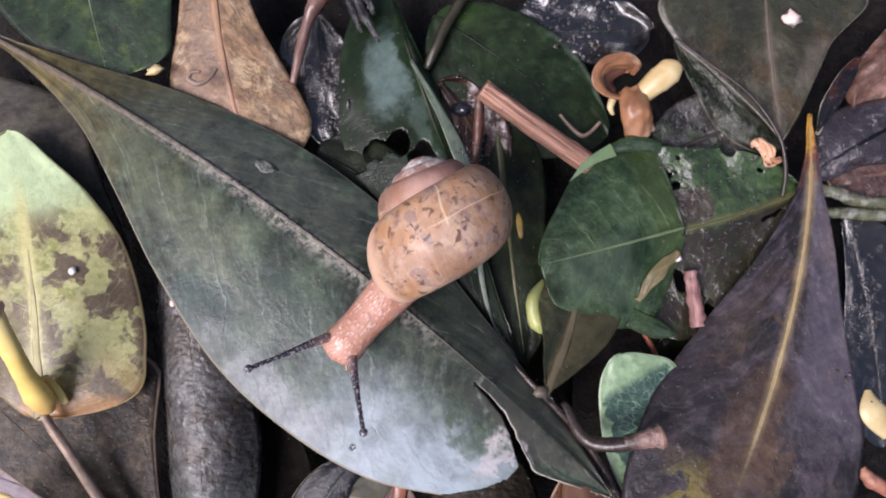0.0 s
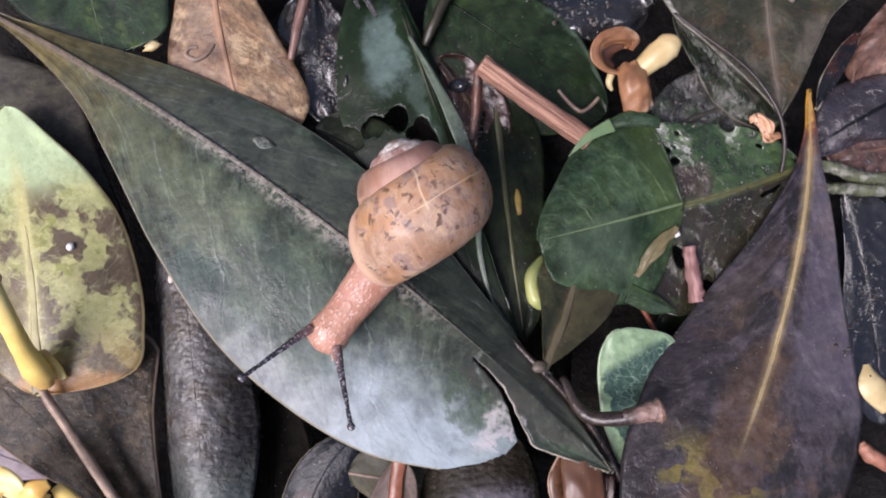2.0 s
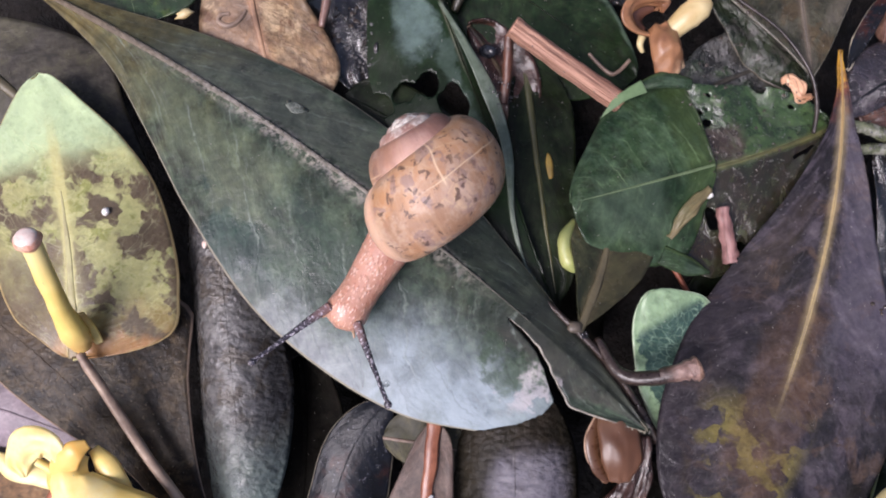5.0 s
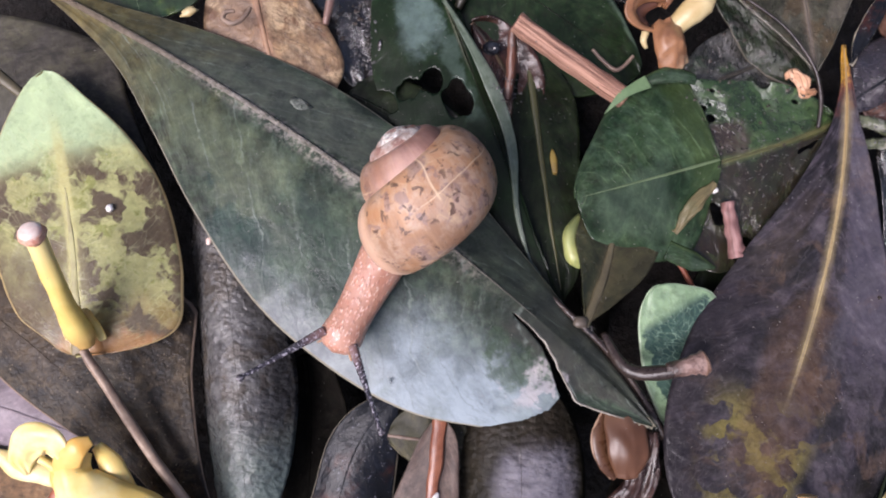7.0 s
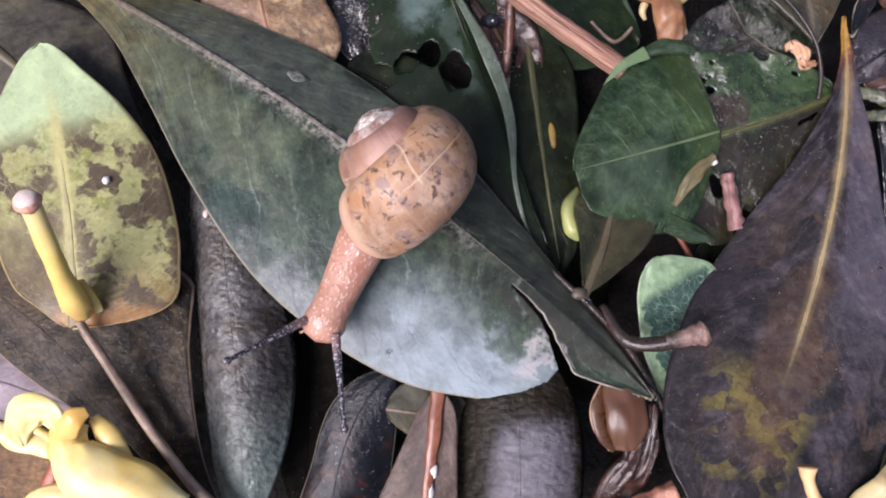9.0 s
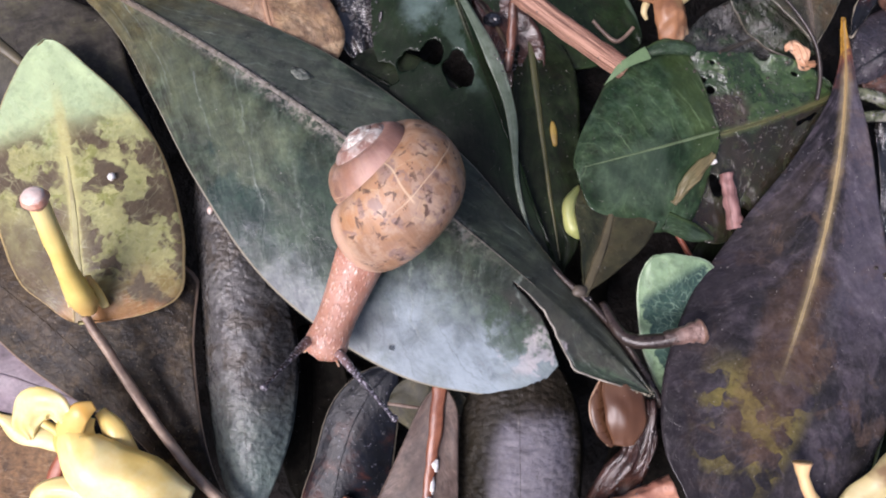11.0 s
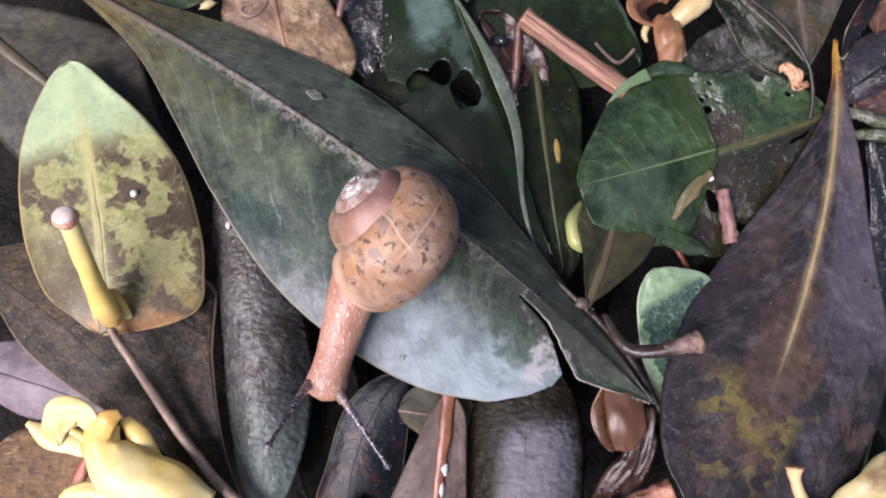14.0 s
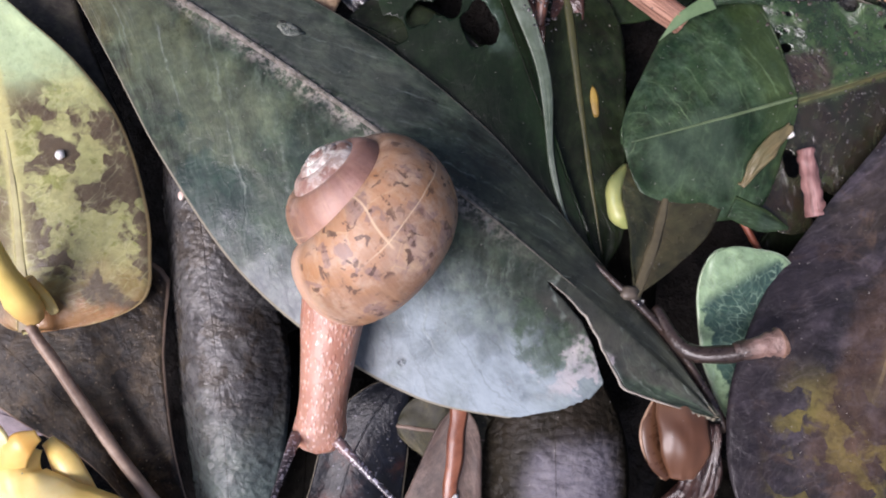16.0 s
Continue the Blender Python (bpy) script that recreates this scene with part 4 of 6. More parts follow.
leaf("long purple-brown leaf with a yellow midrib and stalk", (44.3, 23.1, -4.3), (44, 0.2, 0.1), (26.2, -33.5, 3), [(0.04, 0.4), (0.08, 0.6), (0.13, 0.95), (0.19, 1.6), (0.3, 3.4), (0.41, 5.3), (0.53, 8.6), (0.59, 10.7), (0.67, 12), (0.75, 12.3), (0.83, 11.5), (0.92, 8.2)], [(0.04, 0.35), (0.08, 0.5), (0.13, 0.8), (0.2, 1.6), (0.35, 4.6), (0.49, 8), (0.64, 10.6), (0.76, 10.8), (0.84, 9.7), (0.91, 7.2), (0.95, 3.9)],
     M_PURPLE, dip=(-2, 7), cup=(1.0, 1.6), blunt=(False, True), rib=0.15, rib_end=0.68, rib_flat=0.25, rib_material=M_PURPLE_RIB, seed=13, nu=90, nv=18)
round_leaf = leaf("rounded glossy green leaf with a torn base", (30, 10.1, -3.2), (21.3, 7.6, -2.5), (14.1, 5.8, -2.6), [(0.11, 3.7), (0.33, 9), (0.51, 9.1), (0.7, 8.2), (0.88, 6.6), (0.99, 3.2)], [(0.04, 9.4), (0.29, 10.9), (0.58, 8.9), (0.83, 4.9)],
     M_ROUND, cup=(1.0, 1.0), blunt=(True, True), rib=0.16, rib_material=M_ROUND_RIB, seed=14)

part("folded_margin", ribbon([(17.1, 14.91, -2), (19.21, 17.02, -1.7), (21.82, 18.42, -1.9)], (0.03, 0.5, 0.75), 30, 0), M_FOLD, round_leaf, "pale green folded margin")
part("folded_margin", ribbon([(21.38, 18.44, -2.2), (24.09, 19.15, -2), (27.17, 18.8, -2.6)], (0.5, 0.94, 0.62), 80, 0), M_ROUND, round_leaf)
part("torn_flap", ribbon([(29.3, 7.44, -2.8), (26.71, 4.97, -2.2), (24.84, 1.97, -2.6)], (0.37, 0.81, 0.25), 50, 0, ruffle=0.3, seed=4), M_FLAP, round_leaf, "olive dried torn flap")
part("torn_flap", ribbon([(24.05, 0.18, -3), (26.71, -0.98, -3.2), (29.45, -1.81, -3.6)], (1.12, 1.12, 0.19), 40, 0), M_ROUND, round_leaf)


def eaten(u, v, x):
    return noise.noise(Vector((u * 6.0, v * 2.6, 3.3))) + 0.55 * noise.noise(Vector((u * 24.0, v * 10, 1.3))) > (0.75 if v < 0 else 0.42) and abs(v) > 0.08 and u < 0.75


leaf("wet green leaf eaten into ragged holes", (43.7, 14.5, -4.6), (34.2, 10.4, -4), (22.5, 8.1, -4.4), [(0.18, 3.1), (0.45, 8.7), (0.76, 12.1), (0.9, 9.9)], [(0.26, 6.8), (0.54, 9), (0.76, 9.7)],
     M_WET, wave=0.8, blunt=(True, True), cut=eaten, nu=90, nv=36, rib=0.2, rib_flat=0.5, rib_material=M_DULLRIB, seed=15)
leaf("small olive-brown leaf ending in a stalk", (14.3, -7.8, 0.8), (18, -1.2, -2), (19.4, 6.3, -5), [(0.24, 1.8), (0.73, 4.3)], [(0.22, 2), (0.57, 4.8), (0.89, 4.8)],
     M_OLIVE_LEAF, rib=0.5, rib_flat=0.22, rib_material=M_OLIVE_RIB, blunt=(False, True), seed=16)
leaf("narrow dark green leaf with a yellowish midrib", (9.4, 23.6, -7), (10.7, 9, -5.5), (13, -5.7, -5), [(0.21, 4.6), (0.63, 3.7), (0.9, 2.2)], [(0.25, 2.7), (0.6, 3.8), (0.83, 2.9)],
     M_DARK, rib=0.4, rib_material=M_DULLRIB, blunt=(True, False), seed=17)


def chewed(u, v, x):
    rough_edge = 1 + 0.9 * noise.noise(Vector((u * 30.0, v * 9.0, 2.2)))
    spots = ((0.462, -0.42, 0.024, 0.11), (0.53, -0.25, 0.042, 0.14), (0.465, -0.95, 0.03, 0.10), (0.46, -0.68, 0.016, 0.13))
    return any(((u - a) / c) ** 2 + ((v - b) / d) ** 2 < rough_edge for a, b, c, d in spots)


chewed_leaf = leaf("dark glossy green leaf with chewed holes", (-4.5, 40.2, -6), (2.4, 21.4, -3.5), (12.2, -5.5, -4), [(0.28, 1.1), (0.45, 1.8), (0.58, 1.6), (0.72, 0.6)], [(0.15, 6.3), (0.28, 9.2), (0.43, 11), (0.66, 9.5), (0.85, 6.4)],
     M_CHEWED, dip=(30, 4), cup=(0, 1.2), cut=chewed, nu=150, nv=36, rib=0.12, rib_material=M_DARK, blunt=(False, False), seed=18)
part("folded_margin", ribbon([(-0.39, 28.45, -3.6), (2.49, 23.26, -3), (5.07, 17.99, -2.8), (7.1, 11.94, -3), (7.78, 4.48, -3.2), (9.38, -1.41, -3.6), (11.95, -4.96, -4)], (0.06, 0.5, 0.85, 0.6, 0.2, 0.12, 0.08), 30, -15, ruffle=0.1, seed=8), M_MARGIN, chewed_leaf, "pale grey-green folded margin")
leaf("broad deep green wet leaf", (2.1, 34.5, -6.5), (10.6, 29.2, -6), (22.3, 20.7, -7), [(0.22, 4.9), (0.48, 6.1), (0.72, 5.4), (0.87, 3.4)], [(0.17, 6.5), (0.46, 9.1), (0.77, 7.6), (0.94, 3.8)],
     M_DEEP, cup=(0.8, 0.8), blunt=(True, True), rib=0.12, rib_material=M_DARK, seed=19)
leaf("tan dead leaf with an orange midrib", (-23.0, 46.3, -3.5), (-23.6, 31.0, -3), (-17.5, 14.1, -5.5), [(0.2, 2.6), (0.43, 4.2), (0.6, 6.0), (0.75, 7.5), (0.86, 7.6), (0.95, 4.6)], [(0.2, 3.0), (0.43, 4.6), (0.6, 6.6), (0.75, 7.0), (0.87, 5.6)],
     M_TAN, dip=(9, 9), rib_flat=0.2, rib=0.45, rib_material=M_TAN_RIB, blunt=(True, False), seed=20)
leaf("fresh green leaf under the tan leaf", (-40.6, 50, -4), (-37.7, 38.3, -4), (-34.4, 25.8, -4), [(0.55, 8.9), (0.81, 8.4), (0.97, 6.4)], [(0.35, 11.2), (0.64, 9.4), (0.86, 5.4)],
     M_FRESH, blunt=(True, True), rib=0.14, rib_material=M_ROUND_RIB, seed=21)
leaf("grey-green leaf with a dark rim", (39, 43.2, -4.5), (39.1, 32.1, -4), (41.3, 20.2, -4.5), [(0.35, 11.3), (0.57, 7), (0.76, 4.3), (0.92, 1.9)], [(0.29, 11.8), (0.48, 10.5), (0.65, 6.5), (0.84, 2.6)],
     M_GREYGREEN, rib=0.22, rib_flat=0.3, rib_material=M_DULLSTEM, blunt=(True, False), seed=22)
leaf("rust-brown crumpled dead leaf", (60.1, 34.9, -4), (55.1, 30.4, -4), (49.8, 24.4, -5.5), [(0.35, 5.1), (0.7, 5.3), (0.91, 2.6)], [(0.38, 3.3), (0.7, 3), (0.91, 2.1)],
     M_RUST, wave=1.6, blunt=(True, True), rib=0.4, rib_material=M_RUST, seed=23)
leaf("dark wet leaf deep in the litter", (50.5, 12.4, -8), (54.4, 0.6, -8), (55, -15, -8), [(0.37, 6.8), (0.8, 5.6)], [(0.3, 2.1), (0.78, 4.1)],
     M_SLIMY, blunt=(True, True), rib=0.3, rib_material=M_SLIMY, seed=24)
leaf("small dark green leaf scrap", (48.3, -22.1, -4), (47.3, -26.7, -4), (45.3, -31.9, -4), [(0.29, 2.4), (0.66, 2.8)], [(0.33, 1.6), (0.73, 1.7)],
     M_DARK, blunt=(True, True), rib=0.2, rib_material=M_GREENSTEM, seed=25)


# ---- twigs, stems ----
def twig(name, label, pts, radii, material, rough=0.2, sides=12, flat=1.0, category="twig", seed=0, rings=28, ridge=0.0):
    top = thing(name, label, category, pts[0])
    part("stem", tube(pts, radii, rings, sides, flat, rough, seed, ridge=ridge), material, top)
    return top


twig("twig", "broken reddish-brown fibrous twig", [(7.36, 24.45, -0.5), (13.18, 20.84, -1.8), (19.58, 16.93, -3)], (1.1, 1.1, 1.15, 1.12), M_BARK, 0.12, 40, ridge=0.22)
twig("stem", "thin brown stem lying across the dead leaf", [(-36.89, -10.1, 3), (-35.45, -12.56, 2.6), (-29.9, -21.18, 2), (-25.67, -26.72, 1.8), (-20.99, -31.59, 1)], (0.42, 0.5, 0.55, 0.6), M_TANSTEM)
end_stalk = twig("stem", "dark brown stalk with a swollen tan end", [(16.4, -8.77, -0.5), (18.52, -12.23, 1.2), (21.92, -12.37, 2.2), (23.89, -11.76, 2.7), (24.73, -11.5, 2.9)], (0.5, 0.75, 0.8, 0.9), M_ENDSTALK, 0.15)
part("swollen_end", tube([(22.23, -12.16, 2.4), (23.71, -11.83, 2.7), (24.85, -11.5, 2.9), (25.75, -11.32, 2.9)], (0.72, 0.85, 1.0, 1.28), 16, 24, 1, 0.18, 3), M_ENDKNOB, end_stalk, "swollen tan end")
part("cut_face", tube([(25.63, -11.32, 2.9), (25.93, -11.26, 2.9), (26.11, -11.2, 2.9)], (1.28, 1.18, 0.85), 6, 20, 1, 0.12, 5), M_CUTFACE, end_stalk, "orange-tan flat scar")
twig("twig", "pink broken twig with a knobby end", [(12.94, -32.37, -0.5), (18.6, -29.41, 0.8), (23.43, -27.42, 1.2)], (0.95, 0.95, 1.0, 1.35), M_PINKTWIG, 0.35, 24, ridge=0.2)
twig("twig", "frayed pinkish broken stick end deep in the litter", [(-10.6, -30.6, -3.4), (-12.4, -33.6, -3.2), (-15.5, -37.5, -3.4)], (0.55, 1.15, 1.35, 1.2), M_PINKTWIG, 0.5, 24, ridge=0.45, seed=9)
twig("twig", "short pinkish stick in a gap", [(30.47, 5.36, -2.8), (31.04, 2.1, -2.6), (31.63, -0.6, -2.8)], (0.72, 0.75, 0.85), M_PINKSTICK, 0.3, 20, ridge=0.2)
twig("stem", "wet pale green stem", [(44.91, 14.89, -4.8), (47.63, 14.28, -4.6), (51.19, 13.28, -4.8), (57.59, 13.52, -5)], (0.7, 0.75, 0.7), M_WETSTEM, 0.25, 16)
twig("stem", "wet pale green stem", [(45.65, 12.07, -5), (48.68, 12.1, -4.8), (52.44, 11.9, -4.8), (57.59, 12.38, -5)], (0.6, 0.7, 0.75), M_WETSTEM, 0.25, 16)
yellow_stalk = twig("stalk", "yellow leaf stalk with a pink cut end", [(-36.55, -9.7, 2.5), (-36.85, -8.4, 3.6), (-36.96, -6.6, 5.2), (-36.69, -3.23, 8.5), (-37.06, 1.29, 11.4)], (0.75, 1.3, 1.42, 1.2, 1.02, 0.95, 0.95), M_STALK, 0.12, flat=0.8)
part("base_fork", tube([(-37.2, -6.2, 4.6), (-38.1, -7.8, 3.2), (-39.0, -9.2, 2.2)], (0.9, 0.6, 0.1), 14, 10, 0.45, 0.1), M_STALK, yellow_stalk)
part("base_fork", tube([(-36.5, -6.2, 4.2), (-36.0, -7.8, 2.5), (-35.5, -9.2, 1.5)], (0.8, 0.7, 0.4), 14, 10, 0.45, 0.1), M_STALK, yellow_stalk)
part("cut_end", tube([(-37.06, 0.85, 11.0), (-37.05, 1.15, 11.5), (-37.03, 1.4, 11.9)], (0.96, 1.22, 1.1), 8, 18, 1, 0.14), M_STALK_END, yellow_stalk, "pink flared cut end")
part("cut_face", tube([(-37.03, 1.36, 11.85), (-37.01, 1.5, 12.1), (-37.0, 1.6, 12.25)], (1.08, 0.9, 0.35), 6, 16, 1, 0.1, 6), M_STALK_FACE, yellow_stalk, "pinkish white cut face")


# ---- deeper leaves, and near-black sheets that stand in for shade in the gaps ----
leaf("black wet rotting leaf and soil between the leaves", (9.4, 33, -7.5), (17.2, 32.9, -7), (27.2, 33.2, -7.5), [(0.16, 3.3), (0.55, 4.7), (0.87, 3.3)], [(0.17, 3.3), (0.55, 3.7), (0.86, 3.3)],
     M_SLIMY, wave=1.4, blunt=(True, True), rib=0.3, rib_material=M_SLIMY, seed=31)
# a patch of wet soil, built in the form of a leaf
leaf("black wet rotting leaf and soil between the leaves", (-11.9, 34.7, -7.5), (-11.7, 27.9, -7), (-9.6, 19.4, -7.5), [(0.26, 3.2), (0.63, 3.2), (0.87, 2.5)], [(0.13, 4), (0.52, 4.2), (0.85, 2.8)],
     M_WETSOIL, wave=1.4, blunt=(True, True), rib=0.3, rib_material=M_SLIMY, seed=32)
leaf("grey rotten leaf fragment under the dry flower", (27.1, 17.8, -6.6), (34, 21.3, -6), (43.2, 23.9, -6.5), [(0.18, 4), (0.46, 5.1), (0.82, 4.3)], [(0.16, 2.3), (0.51, 3.5), (0.86, 4.1)],
     M_ROT, wave=1.3, blunt=(True, True), rib=0.3, rib_material=M_GREY, seed=33)
leaf("dark purple wet leaf, crumpled", (58.2, 24.1, -4), (50.5, 20.7, -3.2), (44.9, 16.4, -5.5), [(0.31, 4), (0.66, 2.4), (0.95, 1.4)], [(0.25, 3.1), (0.54, 4.4), (0.78, 3.5)],
     M_WETPURPLE, cup=(2, 2), wave=0.8, blunt=(True, True), rib=0.3, rib_material=M_SLATE, seed=34)
leaf("rust-brown crumpled dead leaf", (58.2, 17.3, -5), (52.4, 16.5, -4.8), (46.7, 15.8, -5.6), [(0.36, 2.8), (0.77, 2.1)], [(0.3, 2.5), (0.68, 2.3)],
     M_WETRUST, wave=1.2, blunt=(True, True), rib=0.3, rib_material=M_RUST, seed=35)
leaf("dark green leaf under the large leaf", (-11.5, 18.6, -7), (-3.4, 14.7, -6.5), (4.5, 9, -7), [(0.14, 3.6), (0.44, 4.5), (0.74, 3.6)], [(0.28, 3.4), (0.69, 4.2)],
     M_DARK, blunt=(True, True), rib=0.2, rib_material=M_DARK, seed=36)
leaf("brown leaf scrap among the leaves", (2.9, 26.6, -6.6), (6.9, 22, -6.2), (8.9, 15.6, -6.8), [(0.26, 3.3), (0.75, 3.7)], [(0.4, 2.5), (0.87, 2.9)],
     M_WETBROWN, wave=0.8, blunt=(True, True), rib=0.3, rib_material=M_BROWN, seed=37)
# added sheet, black in place of the gap's shade
leaf("near-black sheet for the shaded gap under the purple leaf", (22.2, -22.6, -6), (22.9, -28, -6), (20.2, -38.7, -6), [(0.22, 3.2), (0.68, 5.4)], [(0.23, 3.5), (0.79, 5.1)],
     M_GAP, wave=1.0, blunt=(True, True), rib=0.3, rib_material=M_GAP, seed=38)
leaf("green leaf deep under the torn leaf", (27.3, -9.2, -7), (32.7, -3.7, -7), (38.2, 3.8, -7), [(0.29, 3.3), (0.67, 3.2)], [(0.29, 3), (0.66, 3)],
     M_DARK, blunt=(True, True), rib=0.3, rib_material=M_GREENSTEM, seed=39)
leaf("narrow dark leaf along the purple leaf", (45.3, 20.9, -4.8), (47.3, 24.7, -4.4), (50.2, 29.5, -4.8), [(0.29, 1.1), (0.79, 1.2)], [(0.31, 0.5), (0.73, 0.6)],
     M_SLATE, blunt=(False, True), rib=0.1, rib_material=M_SLATE, seed=40)
leaf("dark wet green leaf fragment under the grey leaf", (29.6, 31.7, -5.4), (36.2, 25.4, -5.2), (42.4, 19.3, -5.8), [(0.27, 1.1), (0.56, 1.5), (0.83, 1.1)], [(0.22, 2.3), (0.53, 3.6), (0.86, 2.8)],
     M_WETGREEN, wave=0.9, blunt=(True, False), rib=0.12, rib_material=M_DARK, seed=44)
# two more added sheets that blacken shaded gaps
leaf("near-black sheet for the shaded gap beside the rolled leaf", (-16.7, -12, -8), (-15.3, -20.3, -8), (-16.6, -32.8, -8), [(0.18, 3.8), (0.7, 4.3)], [(0.3, 3.4), (0.78, 3.3)],
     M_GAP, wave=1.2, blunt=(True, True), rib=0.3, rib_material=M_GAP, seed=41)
leaf("near-black sheet for the shaded gap below the small olive leaf", (17.9, -12, -8), (15.2, -6.5, -8), (12.4, 3.9, -8), [(0.07, 1.9), (0.58, 3.9)], [(0.61, 3.6)],
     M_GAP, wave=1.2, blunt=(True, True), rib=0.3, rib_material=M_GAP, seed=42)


# ---- flowers and buds ----
def yellow_flower():
    top = thing("fallen_flower", "fallen yellow tubular flower with curled petals", "flower", (-29.27, -28.81, 2))
    part("tube", ribbon([(-35.82, -19.83, 4.6), (-36.34, -22.04, 5.2), (-34.26, -24.9, 5), (-30.31, -27.13, 4.6), (-25.94, -28.99, 3.6)], (1, 2.12, 3.25, 3.62, 1.87), 120, 0, ruffle=0.4, seed=3), M_PETAL, top)
    part("petal", ribbon([(-36.42, -24.96, 4.8), (-37.51, -22.39, 5.2), (-36.51, -20.45, 6), (-35.39, -19.16, 6.6), (-34.21, -18.44, 6.2)], (0.5, 1.12, 1.37, 1.12, 0.5), 80, 10), M_ORANGE_PETAL, top, "orange-tinted petal folded back")
    part("petal", ribbon([(-36.72, -23.49, 4.8), (-36.91, -20.9, 5.8), (-37.81, -18.59, 6.6), (-39.77, -18.41, 6.4), (-41.39, -20.29, 5.2), (-41.5, -22.3, 4.2)], (0.5, 0.75, 1.62, 1.87, 1.37, 0.37), 60, -20, ruffle=0.3, seed=2), M_PETAL_PALE, top, "pale curled petal")
    part("petal", ribbon([(-37.33, -23.36, 4.2), (-39.82, -22.34, 4), (-42.63, -21.56, 3.8), (-44.96, -19.93, 4.2)], (0.5, 1, 1.25, 0.31), 70, 10), M_PETAL_PALE, top, "pale curled petal")
    part("petal", ribbon([(-26.84, -30.07, 3.6), (-31.96, -29.87, 4.2), (-37.11, -28.27, 4.6), (-39.77, -27.98, 4.6), (-40.63, -30.7, 3.6)], (2.12, 3.12, 2.5, 1.62, 0.75), 70, 0, ruffle=0.5, seed=6), M_PETAL_PALE, top, "pale curled petal")
    part("petal", ribbon([(-34.85, -19.58, 3.8), (-33.14, -21.62, 4), (-32.03, -24.76, 3.4), (-31.9, -27.28, 3)], (0.62, 1.25, 1.37, 0.62), 120, 0), M_PETAL, top)
    part("petal", ribbon([(-26.01, -31.63, 3.4), (-30.26, -32.91, 4), (-35.03, -33.51, 4), (-39.42, -33.09, 3.6)], (1.87, 3, 2.75, 0.87), 70, 0, ruffle=0.5, seed=7), M_PETAL_PALE, top, "pale curled petal")
    part("stigma", tube([(-37.12, -22.96, 4.6), (-38.17, -21.18, 5.4), (-39.52, -20.37, 5.6)], (0.44, 0.5, 0.37)), M_STALK, top)
    part("neck", tube([(-26.91, -28.64, 3.4), (-25.39, -29.93, 2.6), (-23.46, -32.15, 2)], (1, 0.62, 0.5)), M_NECK, top, "greenish narrow flower neck")


M_ORANGE_PETAL = plain_material("orange_yellow_petal", (0.70, 0.36, 0.07), (0.76, 0.50, 0.16), 160, 0.38, 0.12, sub=0.25)
M_NECK = plain_material("green_yellow_neck", (0.56, 0.52, 0.12), (0.42, 0.44, 0.12), 300, 0.4, 0.15)
yellow_flower()


def dried_flower():
    top = thing("dried_flower", "dried orange-brown flower with a cream tube", "flower", (25.05, 23.68, -4))
    part("tube", tube([(24.76, 24.29, -3.4), (26.02, 25.55, -2.6), (27.55, 26.83, -2), (28.92, 27.69, -1.9)], (1.06, 1.19, 1.44, 1.44, 0.62), 24, 14, 0.8, 0.06, 4), M_CREAM, top, "cream flower tube")
    part("petal", ribbon([(24.21, 23.98, -3.2), (21.38, 24.47, -2.8), (19.88, 25.98, -2.2), (20.39, 27.55, -1.8), (22.39, 28.26, -2), (24.32, 28.02, -2.8), (24.29, 27.24, -3.6)], (0.62, 0.94, 1.12, 1.12, 0.94, 0.69, 0.37), 70, 55, ruffle=0.3, seed=4), M_ORANGE, top, "curled orange petal")
    part("petal", ribbon([(22.16, 24.99, -3.8), (21.33, 26.12, -3.8), (21.78, 27.34, -3.6), (23.28, 27.86, -3.6)], (0.5, 0.81, 0.81, 0.5), 60, 30, seed=5), M_DARKRED, top, "dark inner petal")
    part("petal", ribbon([(24.03, 25, -3), (24.1, 23.15, -1.8), (24.41, 21.66, -2), (24.99, 20.35, -3.2)], (1.5, 1.72, 1.75, 1.8), 120, 0, ruffle=0.45, seed=9), M_ORANGE, top, "curled orange petal")
    part("stamen", tube([(21.92, 24.15, -3), (21.68, 23.27, -3), (22.09, 22.55, -3.4)], (0.44, 0.37, 0.19)), M_CREAM, top)


dried_flower()


def seed_pod():
    top = thing("seed_pod", "shiny brown split seed pod with pale top", "seed pod", (18.4, -23.68, -1))
    part("husk", ribbon([(18.18, -15.83, -0.6), (18.34, -17.95, 0.9), (18.59, -20.62, 1.4), (18.65, -23.4, 0.6)], (1.5, 2.19, 2.19, 1.25), 60, 0, ruffle=0.2, seed=2), M_HUSK, top)
    part("side_fold", ribbon([(16.76, -16.31, -0.4), (15.88, -19.33, 0.2), (16.38, -21.82, 0.2), (17.59, -23.6, -0.2)], (0.37, 0.94, 0.94, 0.5), 90, -20, seed=3), M_FOLD_BROWN, top, "dark brown folded side")
    part("pale_rim", tube([(16.3, -16.4, 0.2), (15.1, -19.0, 0.3), (15.4, -21.4, 0.2), (17.0, -23.7, 0.0)], (0.1, 0.15, 0.15, 0.1), 20, 8), M_POD_RIM, top, "pale thin rim")
    part("skin", ribbon([(21.12, -18.7, 0.2), (20.24, -23.69, 0.2), (18.43, -27.36, -0.6), (16.38, -31.18, -2)], (1, 1.62, 2.25, 1.75), 70, 0, ruffle=1.1, seed=5), M_WETBROWN, top, "dark wet crumpled skin")


M_FOLD_BROWN = plain_material("dark_fold", (0.06, 0.026, 0.013), (0.10, 0.046, 0.023), 300, 0.3, 0.2)
